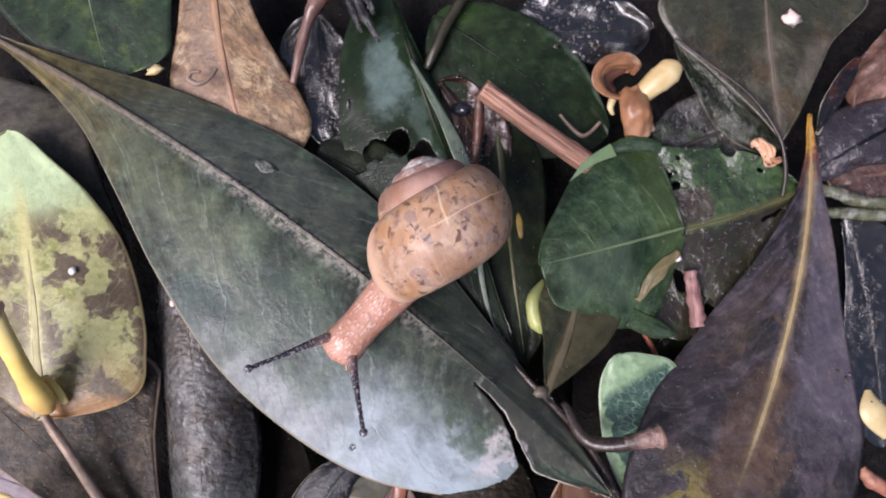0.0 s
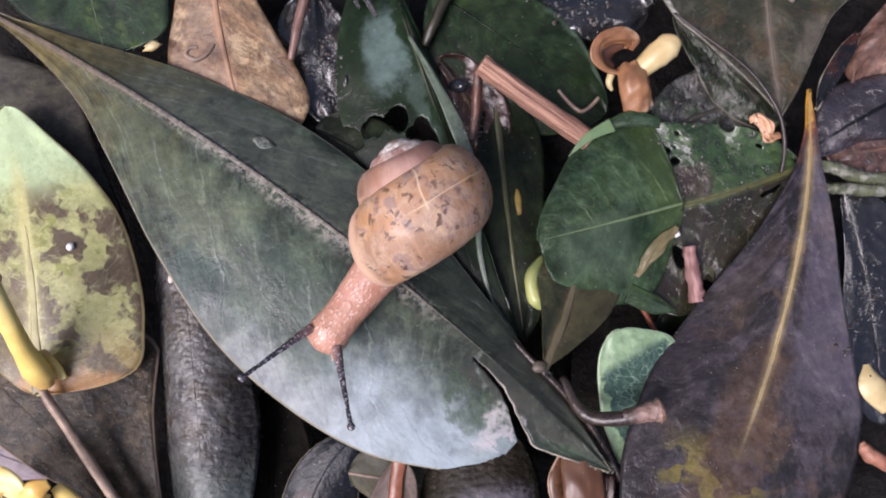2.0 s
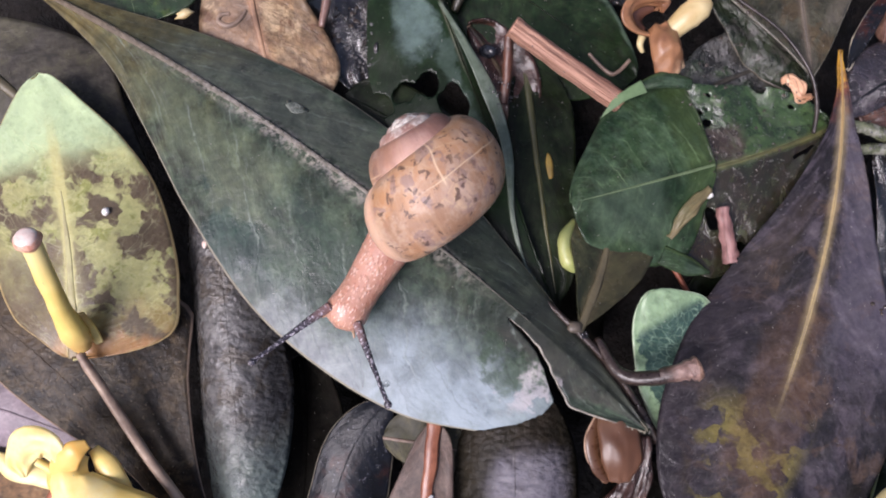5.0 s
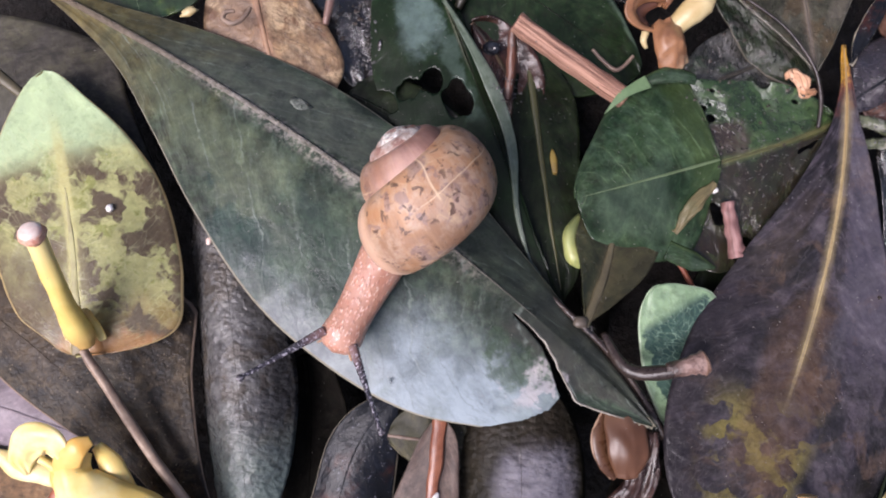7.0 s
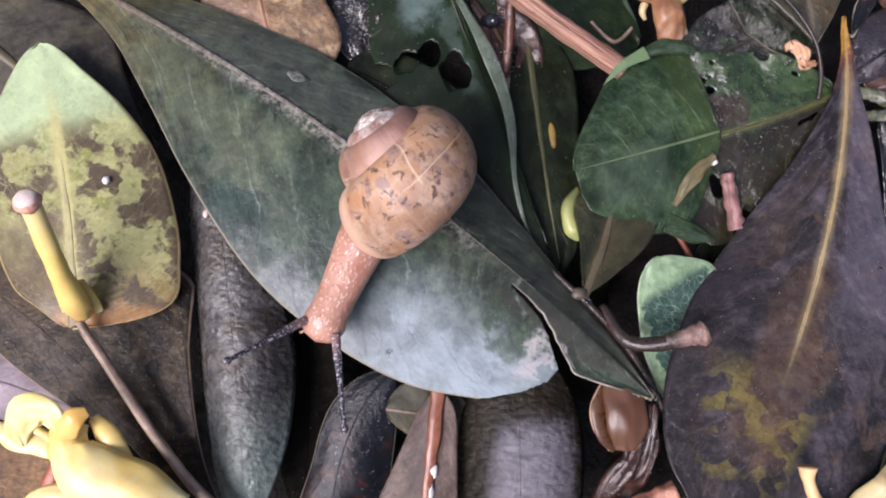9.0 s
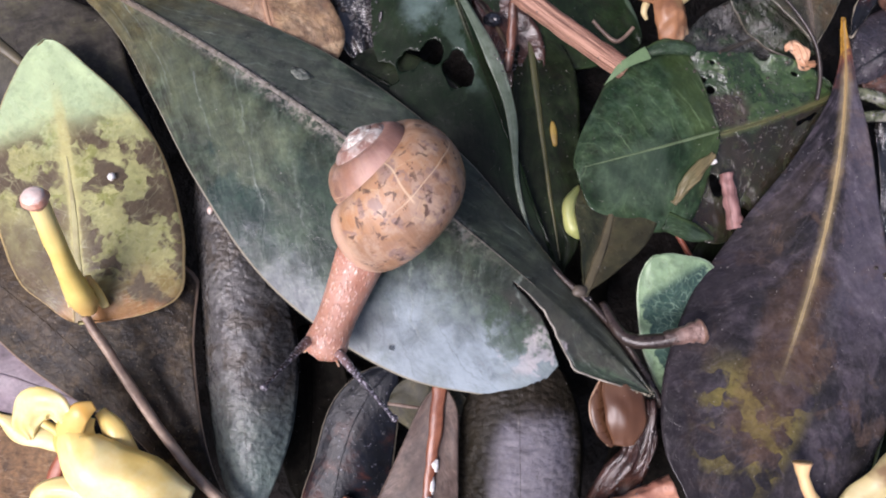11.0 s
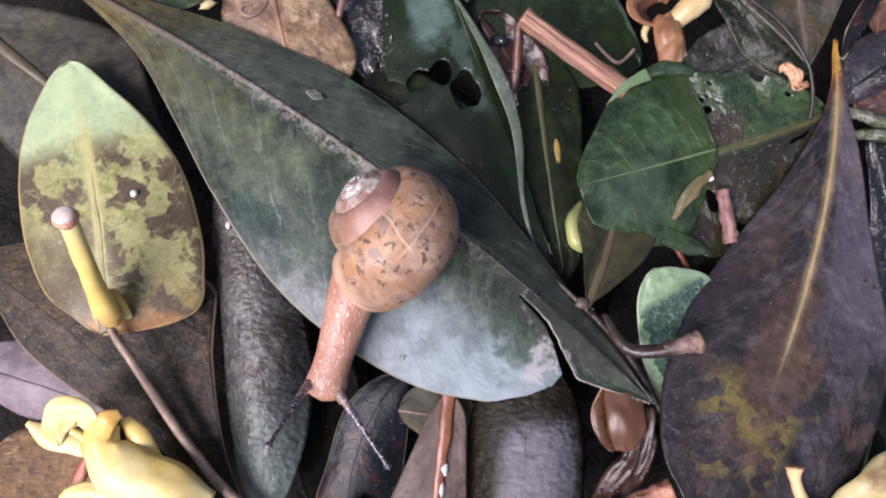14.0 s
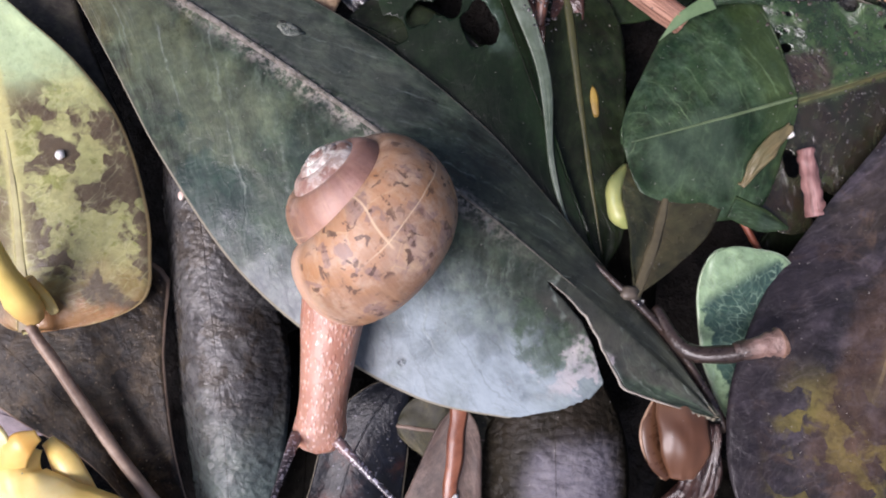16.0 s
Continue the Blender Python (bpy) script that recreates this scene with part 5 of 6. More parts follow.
M_HUSK = plain_material("brown_husk", (0.10, 0.044, 0.021), (0.075, 0.031, 0.015), 170, 0.4, 0.12, fade=(0.17, 0.095, 0.06))
M_POD_RIM = plain_material("pale_pod_rim", (0.36, 0.24, 0.16), (0.22, 0.13, 0.08), 500, 0.4, 0.2)
seed_pod()


def bud():
    top = thing("flower_bud", "small yellow-green fallen flower bud", "bud", (13.82, 0.89, -4))
    part("bud_body", tube([(14.68, 4.06, -4), (13.43, 1.82, -3.2), (13.69, -0.13, -3.2), (14.38, -1.23, -3.4), (14.94, -1.62, -3.6)], (0.25, 0.75, 0.75, 0.94, 0.56, 0.19), 28, 14, 1, 0.08), M_BUD, top)


M_BUD = plain_material("yellow_green_bud", (0.36, 0.36, 0.13), (0.25, 0.29, 0.10), 300, 0.4, 0.1, sub=0.1, fade=(0.13, 0.15, 0.05))
bud()


def bent_flower():
    top = thing("fallen_petal", "cream wilted flower with a bent stalk", "flower", (43.16, -30.82, 1))
    part("stalk", tube([(34.95, -24, 4.6), (35.07, -25.35, 4.6), (35.87, -27.29, 4.4), (37.85, -29.21, 3.6), (41.56, -30.49, 2.8), (44.91, -30.4, 2.2)], (0.94, 0.56, 0.62, 0.69, 0.87, 0.62), 40, 12, 1, 0.08), M_NECK_PALE, top, "bent pale stalk with a tan end")
    part("petal", ribbon([(39.17, -30.93, 1.6), (42.27, -28.76, 2.6), (46.36, -26.28, 2.8), (52.16, -23.72, 2.2)], (0.62, 2.37, 3.37, 3.12), 80, 0, ruffle=0.6, seed=7), M_CREAM_SPOT, top, "cream petal with brown stains")


M_NECK_PALE = plain_material("pale_bent_stalk", (0.62, 0.46, 0.20), (0.66, 0.36, 0.20), 160, 0.45, 0.12)
M_CREAM_SPOT = plain_material("stained_cream_petal", (0.50, 0.44, 0.24), (0.42, 0.34, 0.15), 220, 0.45, 0.2, dark=(0.22, 0.14, 0.07))
bent_flower()

white_petal = thing("fallen_petal", "pale cream fallen petal at the leaf", "petal", (50.09, -9.98, -1))
part("petal", ribbon([(48.32, -6.87, 0), (48.65, -9.08, 0.6), (50.52, -11.46, 0.2)], (0.37, 1.5, 0.87), 70, 0), M_CREAM, white_petal)

# ---- more stems ----
twig("tendril", "small curled brown tendril on the tan leaf", [(-21.56, 26.82, -2), (-22.3, 25.66, -1.9), (-23.5, 24.99, -1.8), (-24.5, 25.48, -1.8), (-24.27, 26.23, -1.8), (-23.32, 26.4, -1.9)], (0.19, 0.25, 0.31, 0.25, 0.19), M_STEM)
twig("stem", "brown stem with a reddish swollen end", [(-13.83, 25.97, -5), (-13.16, 29.1, -4.6), (-12.13, 32.86, -4.2), (-11.24, 34.72, -4), (-10.34, 37.31, -4)], (0.37, 0.56, 0.62, 1.06, 1.5), M_REDTOP)
twig("stem", "thin black bent stem over the grey leaf", [(28.83, 31.1, -3.2), (32.82, 28.06, -3), (37.17, 24.73, -3), (40.24, 20.57, -3.2), (41.31, 16.89, -3.6), (41.13, 13.68, -4)], (0.12, 0.16, 0.19, 0.22, 0.22), M_BLACKSTEM)
twig("twig", "reddish-brown stick under the twig", [(7.2, 24.21, -2.5), (7.19, 20.89, -4), (6.77, 17.23, -5)], (0.5, 0.56, 0.5), M_DARKRED)
twig("stem", "thin dark stem along the large leaf", [(10.72, -4.49, -1.2), (14.07, -7.77, 0.2), (17.51, -11.27, 0), (20.93, -16.07, -0.6), (22.84, -19.7, -1)], (0.25, 0.34, 0.38, 0.38, 0.4), M_ENDSTALK)
twig("stem", "fine forked brown stem piece", [(16.25, 22.6, -4), (18.76, 20.25, -3.8), (20.71, 21.76, -3.6)], (0.19, 0.25, 0.19), M_STEM)
twig("stem", "thin brown stem below the leaf", [(25.63, -0.71, -5), (26.96, -3.04, -5), (27.69, -4.37, -5)], (0.31, 0.31, 0.25), M_REDSTEM)
twig("twig", "pinkish stick beside the purple leaf", [(48.51, -15.49, -1.5), (49.46, -16.68, -1), (51.86, -17.94, -1)], (0.5, 0.87, 0.81), M_PINKTWIG)
twig("twig", "dark splintered wood sliver", [(-7.26, 36.54, -3.6), (-5.49, 32.9, -3.2), (-3.92, 30.31, -3.2)], (0.69, 0.56, 0.19), M_SPLINTER, 0.5, 8, ridge=0.3)
twig("twig", "dark splintered wood sliver", [(-6.06, 36.39, -3.2), (-5.04, 34.38, -2.9), (-4.59, 33.28, -3)], (0.56, 0.44, 0.19), M_SPLINTER, 0.5, 8, ridge=0.3, seed=3)
twig("twig", "dark splintered wood sliver", [(-7.98, 36.13, -4.2), (-6.87, 33.49, -4), (-6.1, 31.64, -4.2)], (0.37, 0.37, 0.12), M_SPLINTER, 0.5, 8, ridge=0.3, seed=5)
twig("stem", "olive stem crossing the deep green leaf", [(6.27, 37.26, -5), (4.07, 33.99, -5), (2.2, 30.07, -5), (1.25, 27.96, -5.6)], (0.56, 0.62, 0.62, 0.44), M_OLIVESTEM)


# ---- crumbs and small bits, each resting on what lies below it ----
def top_at(x, y, normal=False):
    """Height of the topmost surface at a place, in millimetres, or the way that it faces."""
    hit, place, way, _, ob, _ = scene.ray_cast(bpy.context.evaluated_depsgraph_get(), Vector((x, y, 40)) * MM, Vector((0, 0, -1)))
    if normal:
        return way if hit and way.z > 0 else Vector((0, 0, 1))
    return place.z / MM if hit else -15


def crumb(name, label, x, y, size, material, category="crumb", turn=0, seed=0, rough=0.35, sink=0.2, least=-99):
    bpy.context.view_layer.update()
    z = max(top_at(x, y), least)
    tilt = top_at(x, y, True)
    ob = link(name, moved(blob(size, rough, seed), (0, 0, 0), turn), material)
    turn_to = Vector((0, 0, 1)).rotation_difference(tilt) if z > least else Euler().to_quaternion()
    ob.matrix_world = Matrix.Translation(Vector((x, y, z + size[2] * (1 - sink))) * MM) @ turn_to.to_matrix().to_4x4()
    return tagged(ob, label, category)


def crumb_at(name, label, p, size, material, **k):
    return crumb(name, label, p[0], p[1], size, material, **k)


crumb_at("crumb", "tiny round white crumb on the leaf", (-35.45, 4.5, 2.5), (0.42, 0.42, 0.3), M_WHITE, seed=1)
crumb_at("crumb", "tiny white crumb on the wet leaf", (29.25, 6.7, -3), (0.42, 0.34, 0.3), M_WHITE, seed=2)
crumb_at("flower_scrap", "pinkish white flower scrap on a leaf", (41.95, 33.69, -4), (1.0, 0.9, 0.5), M_PALE_PINK, seed=3, rough=0.8)
bark_scrap = thing("bark_scrap", "curled orange bark scrap on wet leaf", "bark scrap", (39.26, 18.91, -4.6))
part("curl", ribbon([(37.7, 19.58, -4.2), (38.48, 19.58, -3.4), (39.27, 18.48, -3.5), (39.87, 17.56, -4), (41.28, 18.05, -4.6)], (0.31, 0.62, 0.75, 0.56, 0.25), 60, 15, ruffle=0.5, seed=4), M_ORANGE_SCRAP, bark_scrap)
crumb_at("scurf_patch", "pale crusty patch on the large leaf", (-15.96, 16.08, 0), (1.2, 0.9, 0.035), M_SCURF, seed=5, rough=0.4, turn=-25, sink=0.1)
crumb_at("beetle", "small glossy black beetle-like seed", (5.08, 23.35, -6), (1.35, 0.85, 0.7), M_BLACK, seed=6, rough=0.08)
crumb_at("leaf_scrap", "narrow yellow leaf scrap", (12.12, 10.3, -5), (0.4, 1.5, 0.1), M_NECK_DULL, seed=7, turn=8)
crumb_at("leaf_scrap", "pale yellow scrap at the leaf edge", (-28.85, 26.83, -3), (1.0, 0.5, 0.3), M_CREAM, seed=8, turn=20, rough=0.6, least=-3.4)
crumb_at("crumb", "tiny pink crumb on the rolled leaf", (-25.84, 1.11, 1.5), (0.36, 0.5, 0.2), M_PALE_PINK, seed=9)
crumb_at("node_knot", "brown knot where the stalk joins", (13.94, -7.42, 1.2), (0.8, 0.62, 0.5), M_DULLSTEM, seed=10, rough=0.6)
for k, (x, y, a, b) in enumerate(((-1.1, -26) + (0.4, 0.6), (-1.4, -28.2) + (0.35, 0.9), (-1.8, -29.7) + (0.3, 0.5))):
    crumb("mould_flake", "white mould flake on the pinkish leaf", x, y, (a, b, 0.12), M_WHITE, seed=20 + k, rough=0.9)


def drop_of_water(x, y, r):
    bpy.context.view_layer.update()
    ob = link("water_drop", blob((r, r, r * 0.6), 0.0, 0, 3), M_WATER)
    ob.location = Vector((x, y, top_at(x, y) + r * 0.3)) * MM
    return tagged(ob, "tiny clear water drop on the leaf", "water drop")


drop_of_water(*(-5.7, -13.4), 0.34)
drop_of_water(*(14.8, -8.3), 0.4)


def scatter(label, spots, material, seed):
    """Many tiny crumbs in one mesh, strewn over round spots (x, y, radius, count, size)."""
    bpy.context.view_layer.update()
    rnd = random.Random(seed)
    bm = bmesh.new()
    for x, y, r, count, size in spots:
        for _ in range(count):
            a, d = rnd.uniform(0, 2 * math.pi), r * math.sqrt(rnd.random())
            px, py = x + math.cos(a) * d, y + math.sin(a) * d
            q = size * rnd.uniform(0.4, 1.3)
            m = Matrix.Translation((px, py, top_at(px, py) + q * 0.2)) @ Matrix.Rotation(rnd.uniform(0, 6), 4, "Z") @ Matrix.Diagonal((q, q * rnd.uniform(0.4, 1), q * 0.5, 1))
            bmesh.ops.create_icosphere(bm, subdivisions=1, radius=1.0, matrix=m)
    ob = link("crumbs", bm, material, smooth=False)
    return tagged(ob, label, "crumbs", kind="stuff")


# wet debris, made glossy and faceted to stand in for highlights
scatter("tiny glossy crumbs on the leaves, debris and added glints", [(*(33.6, 17), 6, 25, 0.11), (*(35.6, 9.4), 5, 25, 0.11),
        (*(10.7, 21.1), 7, 30, 0.12), (*(50.6, 9.7), 5, 40, 0.2), (*(19.3, -29.4), 5, 30, 0.15)], M_GLINT, 5)
# grains added only to give the glints of wet surfaces
scatter("glossy grains added for the glints of wet soil and leaves", [(*(-10.7, 26.3), 2.6, 60, 0.24), (*(-9.7, 22.7), 1.6, 22, 0.24), (*(19.7, 34.5), 3.5, 40, 0.24), (*(14.5, 35.5), 2.5, 24, 0.24),
        (*(35.1, 16.9), 4.6, 60, 0.11), (*(36.4, 9.3), 3.5, 45, 0.11), (*(6.9, 18.4), 2.0, 40, 0.18),
        (*(50.6, 13.5), 3.5, 80, 0.17), (*(32.7, 22.6), 3.5, 40, 0.11), (*(51.9, 0.6), 4.5, 70, 0.22)], M_GLINT, 15)
scatter("dark soil crumbs and rotten fibre bits", [(*(33, 15.1), 7, 40, 0.2), (*(32.7, 23.6), 6, 25, 0.25),
        (*(19, 33.9), 4.5, 25, 0.3), (*(-10.7, 26.9), 2.6, 20, 0.3), (*(50.5, -3.7), 6, 25, 0.3)], M_HUMUS, 6)
# pale grit for dust, strewn denser to imitate specular sparkle
scatter("fine pale specks on the leaves, dust and painted sparkle", [(0, 0, 46, 420, 0.05), (38, -4, 12, 60, 0.06)], M_GRIT, 7)


# ---- the snail ----
def shell_material():
    n = Net("snail_shell")
    age, w, _ = n.split(n.uv)
    soft = n.noise(240, 4, 0.6)
    last = n.ramp(age, 0.775, 0.83)
    colour = n.mix(n.ramp(soft, 0.35, 0.65), (0.25, 0.14, 0.083), (0.37, 0.245, 0.18))
    colour = n.mix(n.ramp(n.noise(170, 4, 0.6), 0.42, 0.60, 0.0, 0.55), colour, (0.40, 0.19, 0.07))
    colour = n.mix(n.ramp(n.noise(520, 5, 0.7), 0.44, 0.64, 0.0, 0.6), colour, (0.43, 0.315, 0.23))
    # thin pale cracks in the skin
    crack = n.math("MULTIPLY", n.ramp(n.cells(330), 0.0, 0.03, 1.0, 0.0), n.ramp(n.noise(260, 3), 0.46, 0.6, 0.0, 0.55))
    colour = n.mix(n.math("MULTIPLY", crack, last), colour, (0.52, 0.37, 0.21))
    # grey-violet smudges and dark brown flecks on the last whorl, drawn out along the growth lines
    along = n.node("ShaderNodeMapping", Vector=n.uv, Scale=(230, 38, 1)).outputs[0]
    for at, size, a0, tint, amount in ((n.obj, 560, 0.555, (0.175, 0.115, 0.115), 0.6), (along, 1.0, 0.61, (0.10, 0.055, 0.042), 0.5), (n.obj, 1200, 0.585, (0.065, 0.033, 0.025), 0.85)):
        flecks = n.noise(size, 3, 0.5, at=at, distort=0.6)
        fleck = n.math("MULTIPLY", n.math("MULTIPLY", n.ramp(flecks, a0, a0 + 0.05), n.ramp(n.noise(210, 2), 0.34, 0.46)), last)
        colour = n.mix(n.math("MULTIPLY", fleck, amount), colour, tint)
    # the spire is pinkish, the apex worn white
    colour = n.mix(n.ramp(age, 0.77, 0.84, 0.85, 0.0), colour, n.mix(n.ramp(soft, 0.35, 0.65), (0.20, 0.105, 0.09), (0.38, 0.225, 0.19)))
    worn = n.math("MULTIPLY", n.ramp(age, 0.52, 0.70, 1.0, 0.0), n.ramp(n.noise(900, 5, 0.7), 0.40, 0.52))
    colour = n.mix(worn, colour, n.mix(n.ramp(n.noise(1600, 4, 0.7), 0.42, 0.6), (0.66, 0.62, 0.56), (0.34, 0.28, 0.25)))
    rings = n.noise(1.0, 4, 0.6, at=n.node("ShaderNodeMapping", Vector=n.uv, Scale=(420, 3, 1)).outputs[0])
    colour = n.mix(n.math("MULTIPLY", n.ramp(rings, 0.45, 0.75, 0.0, 0.35), n.ramp(age, 0.72, 0.85, 0.3, 1.0)), colour, (0.50, 0.32, 0.19))
    # pale scratches, the pale suture and the lip
    wob = n.math("MULTIPLY", n.math("SUBTRACT", n.noise(120, 2), 0.5), 0.012)
    for at, thin, w0, w1 in ((0.955, 0.0005, 0.02, 0.34), (0.925, 0.0004, 0.82, 1.0), (0.895, 0.0005, 0.0, 0.26), (0.868, 0.0004, 0.08, 0.3)):
        d = n.math("ABSOLUTE", n.math("SUBTRACT", n.math("ADD", age, wob), at))
        m = n.math("MULTIPLY", n.ramp(d, 0.0, thin * 1.6, 1.0, 0.0), n.math("MULTIPLY", n.ramp(w, w0, w0 + 0.02), n.ramp(w, w1 - 0.02, w1, 1.0, 0.0)))
        colour = n.mix(n.math("MULTIPLY", m, 0.8), colour, (0.62, 0.46, 0.30))
    for at, thin, a0, a1, amount in ((0.05, 0.0035, 0.80, 0.965, 0.8), (0.30, 0.0018, 0.875, 0.95, 0.32)):
        d = n.math("ABSOLUTE", n.math("SUBTRACT", n.math("MULTIPLY_ADD", wob, 4.0, w), at))
        m = n.math("MULTIPLY", n.ramp(d, 0.0, thin, 1.0, 0.0), n.math("MULTIPLY", n.ramp(age, a0, a0 + 0.01), n.ramp(age, a1 - 0.01, a1, 1.0, 0.0)))
        colour = n.mix(n.math("MULTIPLY", m, amount), colour, (0.62, 0.46, 0.30))
    colour = n.mix(n.ramp(age, 0.984, 0.990, 0.0, 0.85), colour, (0.56, 0.36, 0.25))
    b = n.bump(rings, 0.5, 0.10)
    b = n.bump(n.noise(1100, 5, 0.7), 0.45, 0.16, b)
    b = n.bump(worn, 0.4, 0.15, b)
    return n.done(colour, n.math("MULTIPLY_ADD", soft, 0.35, 0.30), b, Specular_IOR_Level=0.45, Subsurface_Weight=0.12, Subsurface_Scale=0.001, Subsurface_Radius=(1, 0.5, 0.3))


def skin_material(name, base, other, rough=0.35, wet=0.5):
    n = Net(name)
    warts = n.node("ShaderNodeTexVoronoi", Vector=n.node("ShaderNodeMapping", Vector=n.obj, Scale=(0.5, 1, 1)).outputs[0], Scale=3000).outputs["Distance"]
    colour = n.mix(n.ramp(n.noise(350, 3), 0.35, 0.65), base, other)
    colour = n.mix(n.math("MULTIPLY", n.ramp(warts, 0.14, 0.34, 0.75, 0.0), n.ramp(n.noise(420, 3), 0.40, 0.56)), colour, (0.66, 0.47, 0.38))
    # pale flecks along the back
    fleck = n.noise(1.0, 2, 0.5, at=n.node("ShaderNodeMapping", Vector=n.obj, Scale=(1700, 4200, 4200)).outputs[0])
    back = n.ramp(n.split(n.obj)[2], 0.3 * MM, 1.4 * MM)
    colour = n.mix(n.math("MULTIPLY", n.ramp(fleck, 0.61, 0.67, 0.0, 0.8), back), colour, (0.74, 0.58, 0.50))
    b = n.bump(n.ramp(warts, 0.05, 0.55, 1.0, 0.0), 0.55, 0.10)
    return n.done(colour, n.math("MULTIPLY_ADD", warts, 0.2, rough), b, Subsurface_Weight=0.35, Subsurface_Scale=0.0012, Subsurface_Radius=(1, 0.45, 0.25), Coat_Weight=wet * 0.5, Coat_Roughness=0.28)


def feeler_material():
    """Slate-dark and wet, pinkish where it leaves the head, with fine pale specks."""
    n = Net("snail_feeler")
    x = n.split(n.obj)[0]
    colour = n.mix(n.ramp(n.noise(900, 3), 0.35, 0.65), (0.022, 0.020, 0.027), (0.066, 0.058, 0.068))
    colour = n.mix(n.ramp(x, 0.2 * MM, 3.2 * MM, 0.85, 0.0), colour, (0.24, 0.14, 0.125))
    colour = n.mix(n.ramp(n.noise(4200, 2, 0.5), 0.56, 0.62, 0.0, 0.7), colour, (0.60, 0.55, 0.60))
    return n.done(colour, 0.26, n.bump(n.noise(3600, 3), 0.4, 0.08), Coat_Weight=0.3, Coat_Roughness=0.15)


M_SHELL = shell_material()
M_SKIN = skin_material("snail_skin", (0.34, 0.155, 0.10), (0.42, 0.22, 0.155))
M_SOLE = skin_material("snail_foot", (0.40, 0.22, 0.13), (0.46, 0.28, 0.18))
M_FEELER = feeler_material()

GROW, TURNS, REACH, BORE, DROP, DOME = 1.58, 5.5, 5.15, 3.28, 8.3, 1.12


def whorl(a, phi, inset=0.0):
    """A point of the shell: a whorl turns before the mouth, phi round the whorl's section. The axis is z, the mouth lies at the angle 0."""
    k = GROW ** -a
    w = 2 * math.pi * a
    end = max(0.0, 1 - 2 * a) ** 2
    r = BORE * k * (1 - inset) * (1 + -0.2 * end)
    x = REACH * k + r * math.cos(phi)
    z = -DROP * k ** DOME - 0.5 * end + (1.6 if math.sin(phi) > 0 else 1.4) * r * math.sin(phi)
    return Vector((x * math.cos(w), x * math.sin(w), z + 6.0))


def build_shell(parent):
    bm = bmesh.new()
    uv = bm.loops.layers.uv.new("UVMap")
    n, m = int(TURNS * 44), 30
    rows = [[bm.verts.new(whorl(TURNS * (1 - i / n), 2 * math.pi * j / m)) for j in range(m)] for i in range(n + 1)]
    for i in range(n):
        for j in range(m):
            f = bm.faces.new((rows[i][j], rows[i][(j + 1) % m], rows[i + 1][(j + 1) % m], rows[i + 1][j]))
            for l, (a, b) in zip(f.loops, ((i, j), (i, j + 1), (i + 1, j + 1), (i + 1, j))):
                l[uv].uv = (a / n, b / m)
    bm.faces.new(rows[0])
    # the inside of the mouth
    inner = [[bm.verts.new(whorl(0.25 * i / 6, 2 * math.pi * j / m, 0.06)) for j in range(m)] for i in range(7)]
    for j in range(m):
        bm.faces.new((rows[-1][j], rows[-1][(j + 1) % m], inner[0][(j + 1) % m], inner[0][j]))
        for i in range(6):
            bm.faces.new((inner[i][j], inner[i][(j + 1) % m], inner[i + 1][(j + 1) % m], inner[i + 1][j]))
    bmesh.ops.recalc_face_normals(bm, faces=bm.faces)
    return part("shell", bm, M_SHELL, parent, "tan spiral shell with dark flecks and a worn white apex")


def build_front(parent):
    """Neck and head: a soft tube that lies along +x, flat below, with a rounded face."""
    bm = bmesh.new()
    n, m = 40, 24
    rows = []
    for i in range(n + 1):
        s = i / n
        x = -5 + 15.4 * s
        w = np.interp(s, (0, 0.3, 0.5, 0.7, 0.8, 0.87, 0.92, 0.96, 0.985, 1.0), (2.7, 2.5, 2.15, 1.9, 1.95, 2.15, 2.0, 1.6, 1.05, 0.05))
        h = np.interp(s, (0, 0.3, 0.6, 0.85, 0.92, 0.96, 0.985, 1.0), (2.3, 2.0, 1.65, 1.75, 1.45, 1.1, 0.7, 0.05))
        row = []
        for j in range(m):
            a = 2 * math.pi * j / m
            y, z = math.cos(a) * w, math.sin(a) * h
            if z < 0:
                z *= 0.85
                y *= 1.06
            row.append(bm.verts.new((x, y, z - 0.2 + 0.5 * max(0, s - 0.6))))
        rows.append(row)
    for i in range(n):
        for j in range(m):
            bm.faces.new((rows[i][j], rows[i][(j + 1) % m], rows[i + 1][(j + 1) % m], rows[i + 1][j]))
    bm.faces.new(rows[0])
    bm.faces.new(rows[-1])
    bmesh.ops.recalc_face_normals(bm, faces=bm.faces)
    return part("neck", bm, M_SKIN, parent, "moist orange-brown warty neck and head")


def build_feeler(parent, length, r0, r1, knob, name="feeler", skin=None):
    bm = tube([(0, 0, 0), (length * 0.5, 0, 0.15), (length, 0, 0)], (r0, r0 * 0.72, r1, r1), 26, 12, 1, 0.12, 3)
    b = bmesh.ops.create_uvsphere(bm, u_segments=14, v_segments=10, radius=knob, matrix=Matrix.Translation((length, 0, 0)))
    return part(name, bm, skin or M_FEELER, parent, "short pale lower feeler" if skin else "dark slender feeler with a round eye knob")


snail = new("snail")
snail.empty_display_size = 0.003
tagged(snail, "small snail with a tan shell crawling over a leaf", "snail")
shell = build_shell(snail)
neck = build_front(snail)
bm = bmesh.new()
bmesh.ops.create_uvsphere(bm, u_segments=32, v_segments=16, radius=1.0, matrix=Matrix.Translation((-4.5, 0, -1.7)) @ Matrix.Diagonal((8.0, 2.9, 1.2, 1)))
foot = part("foot", bm, M_SOLE, snail, "flat pale foot under the shell")
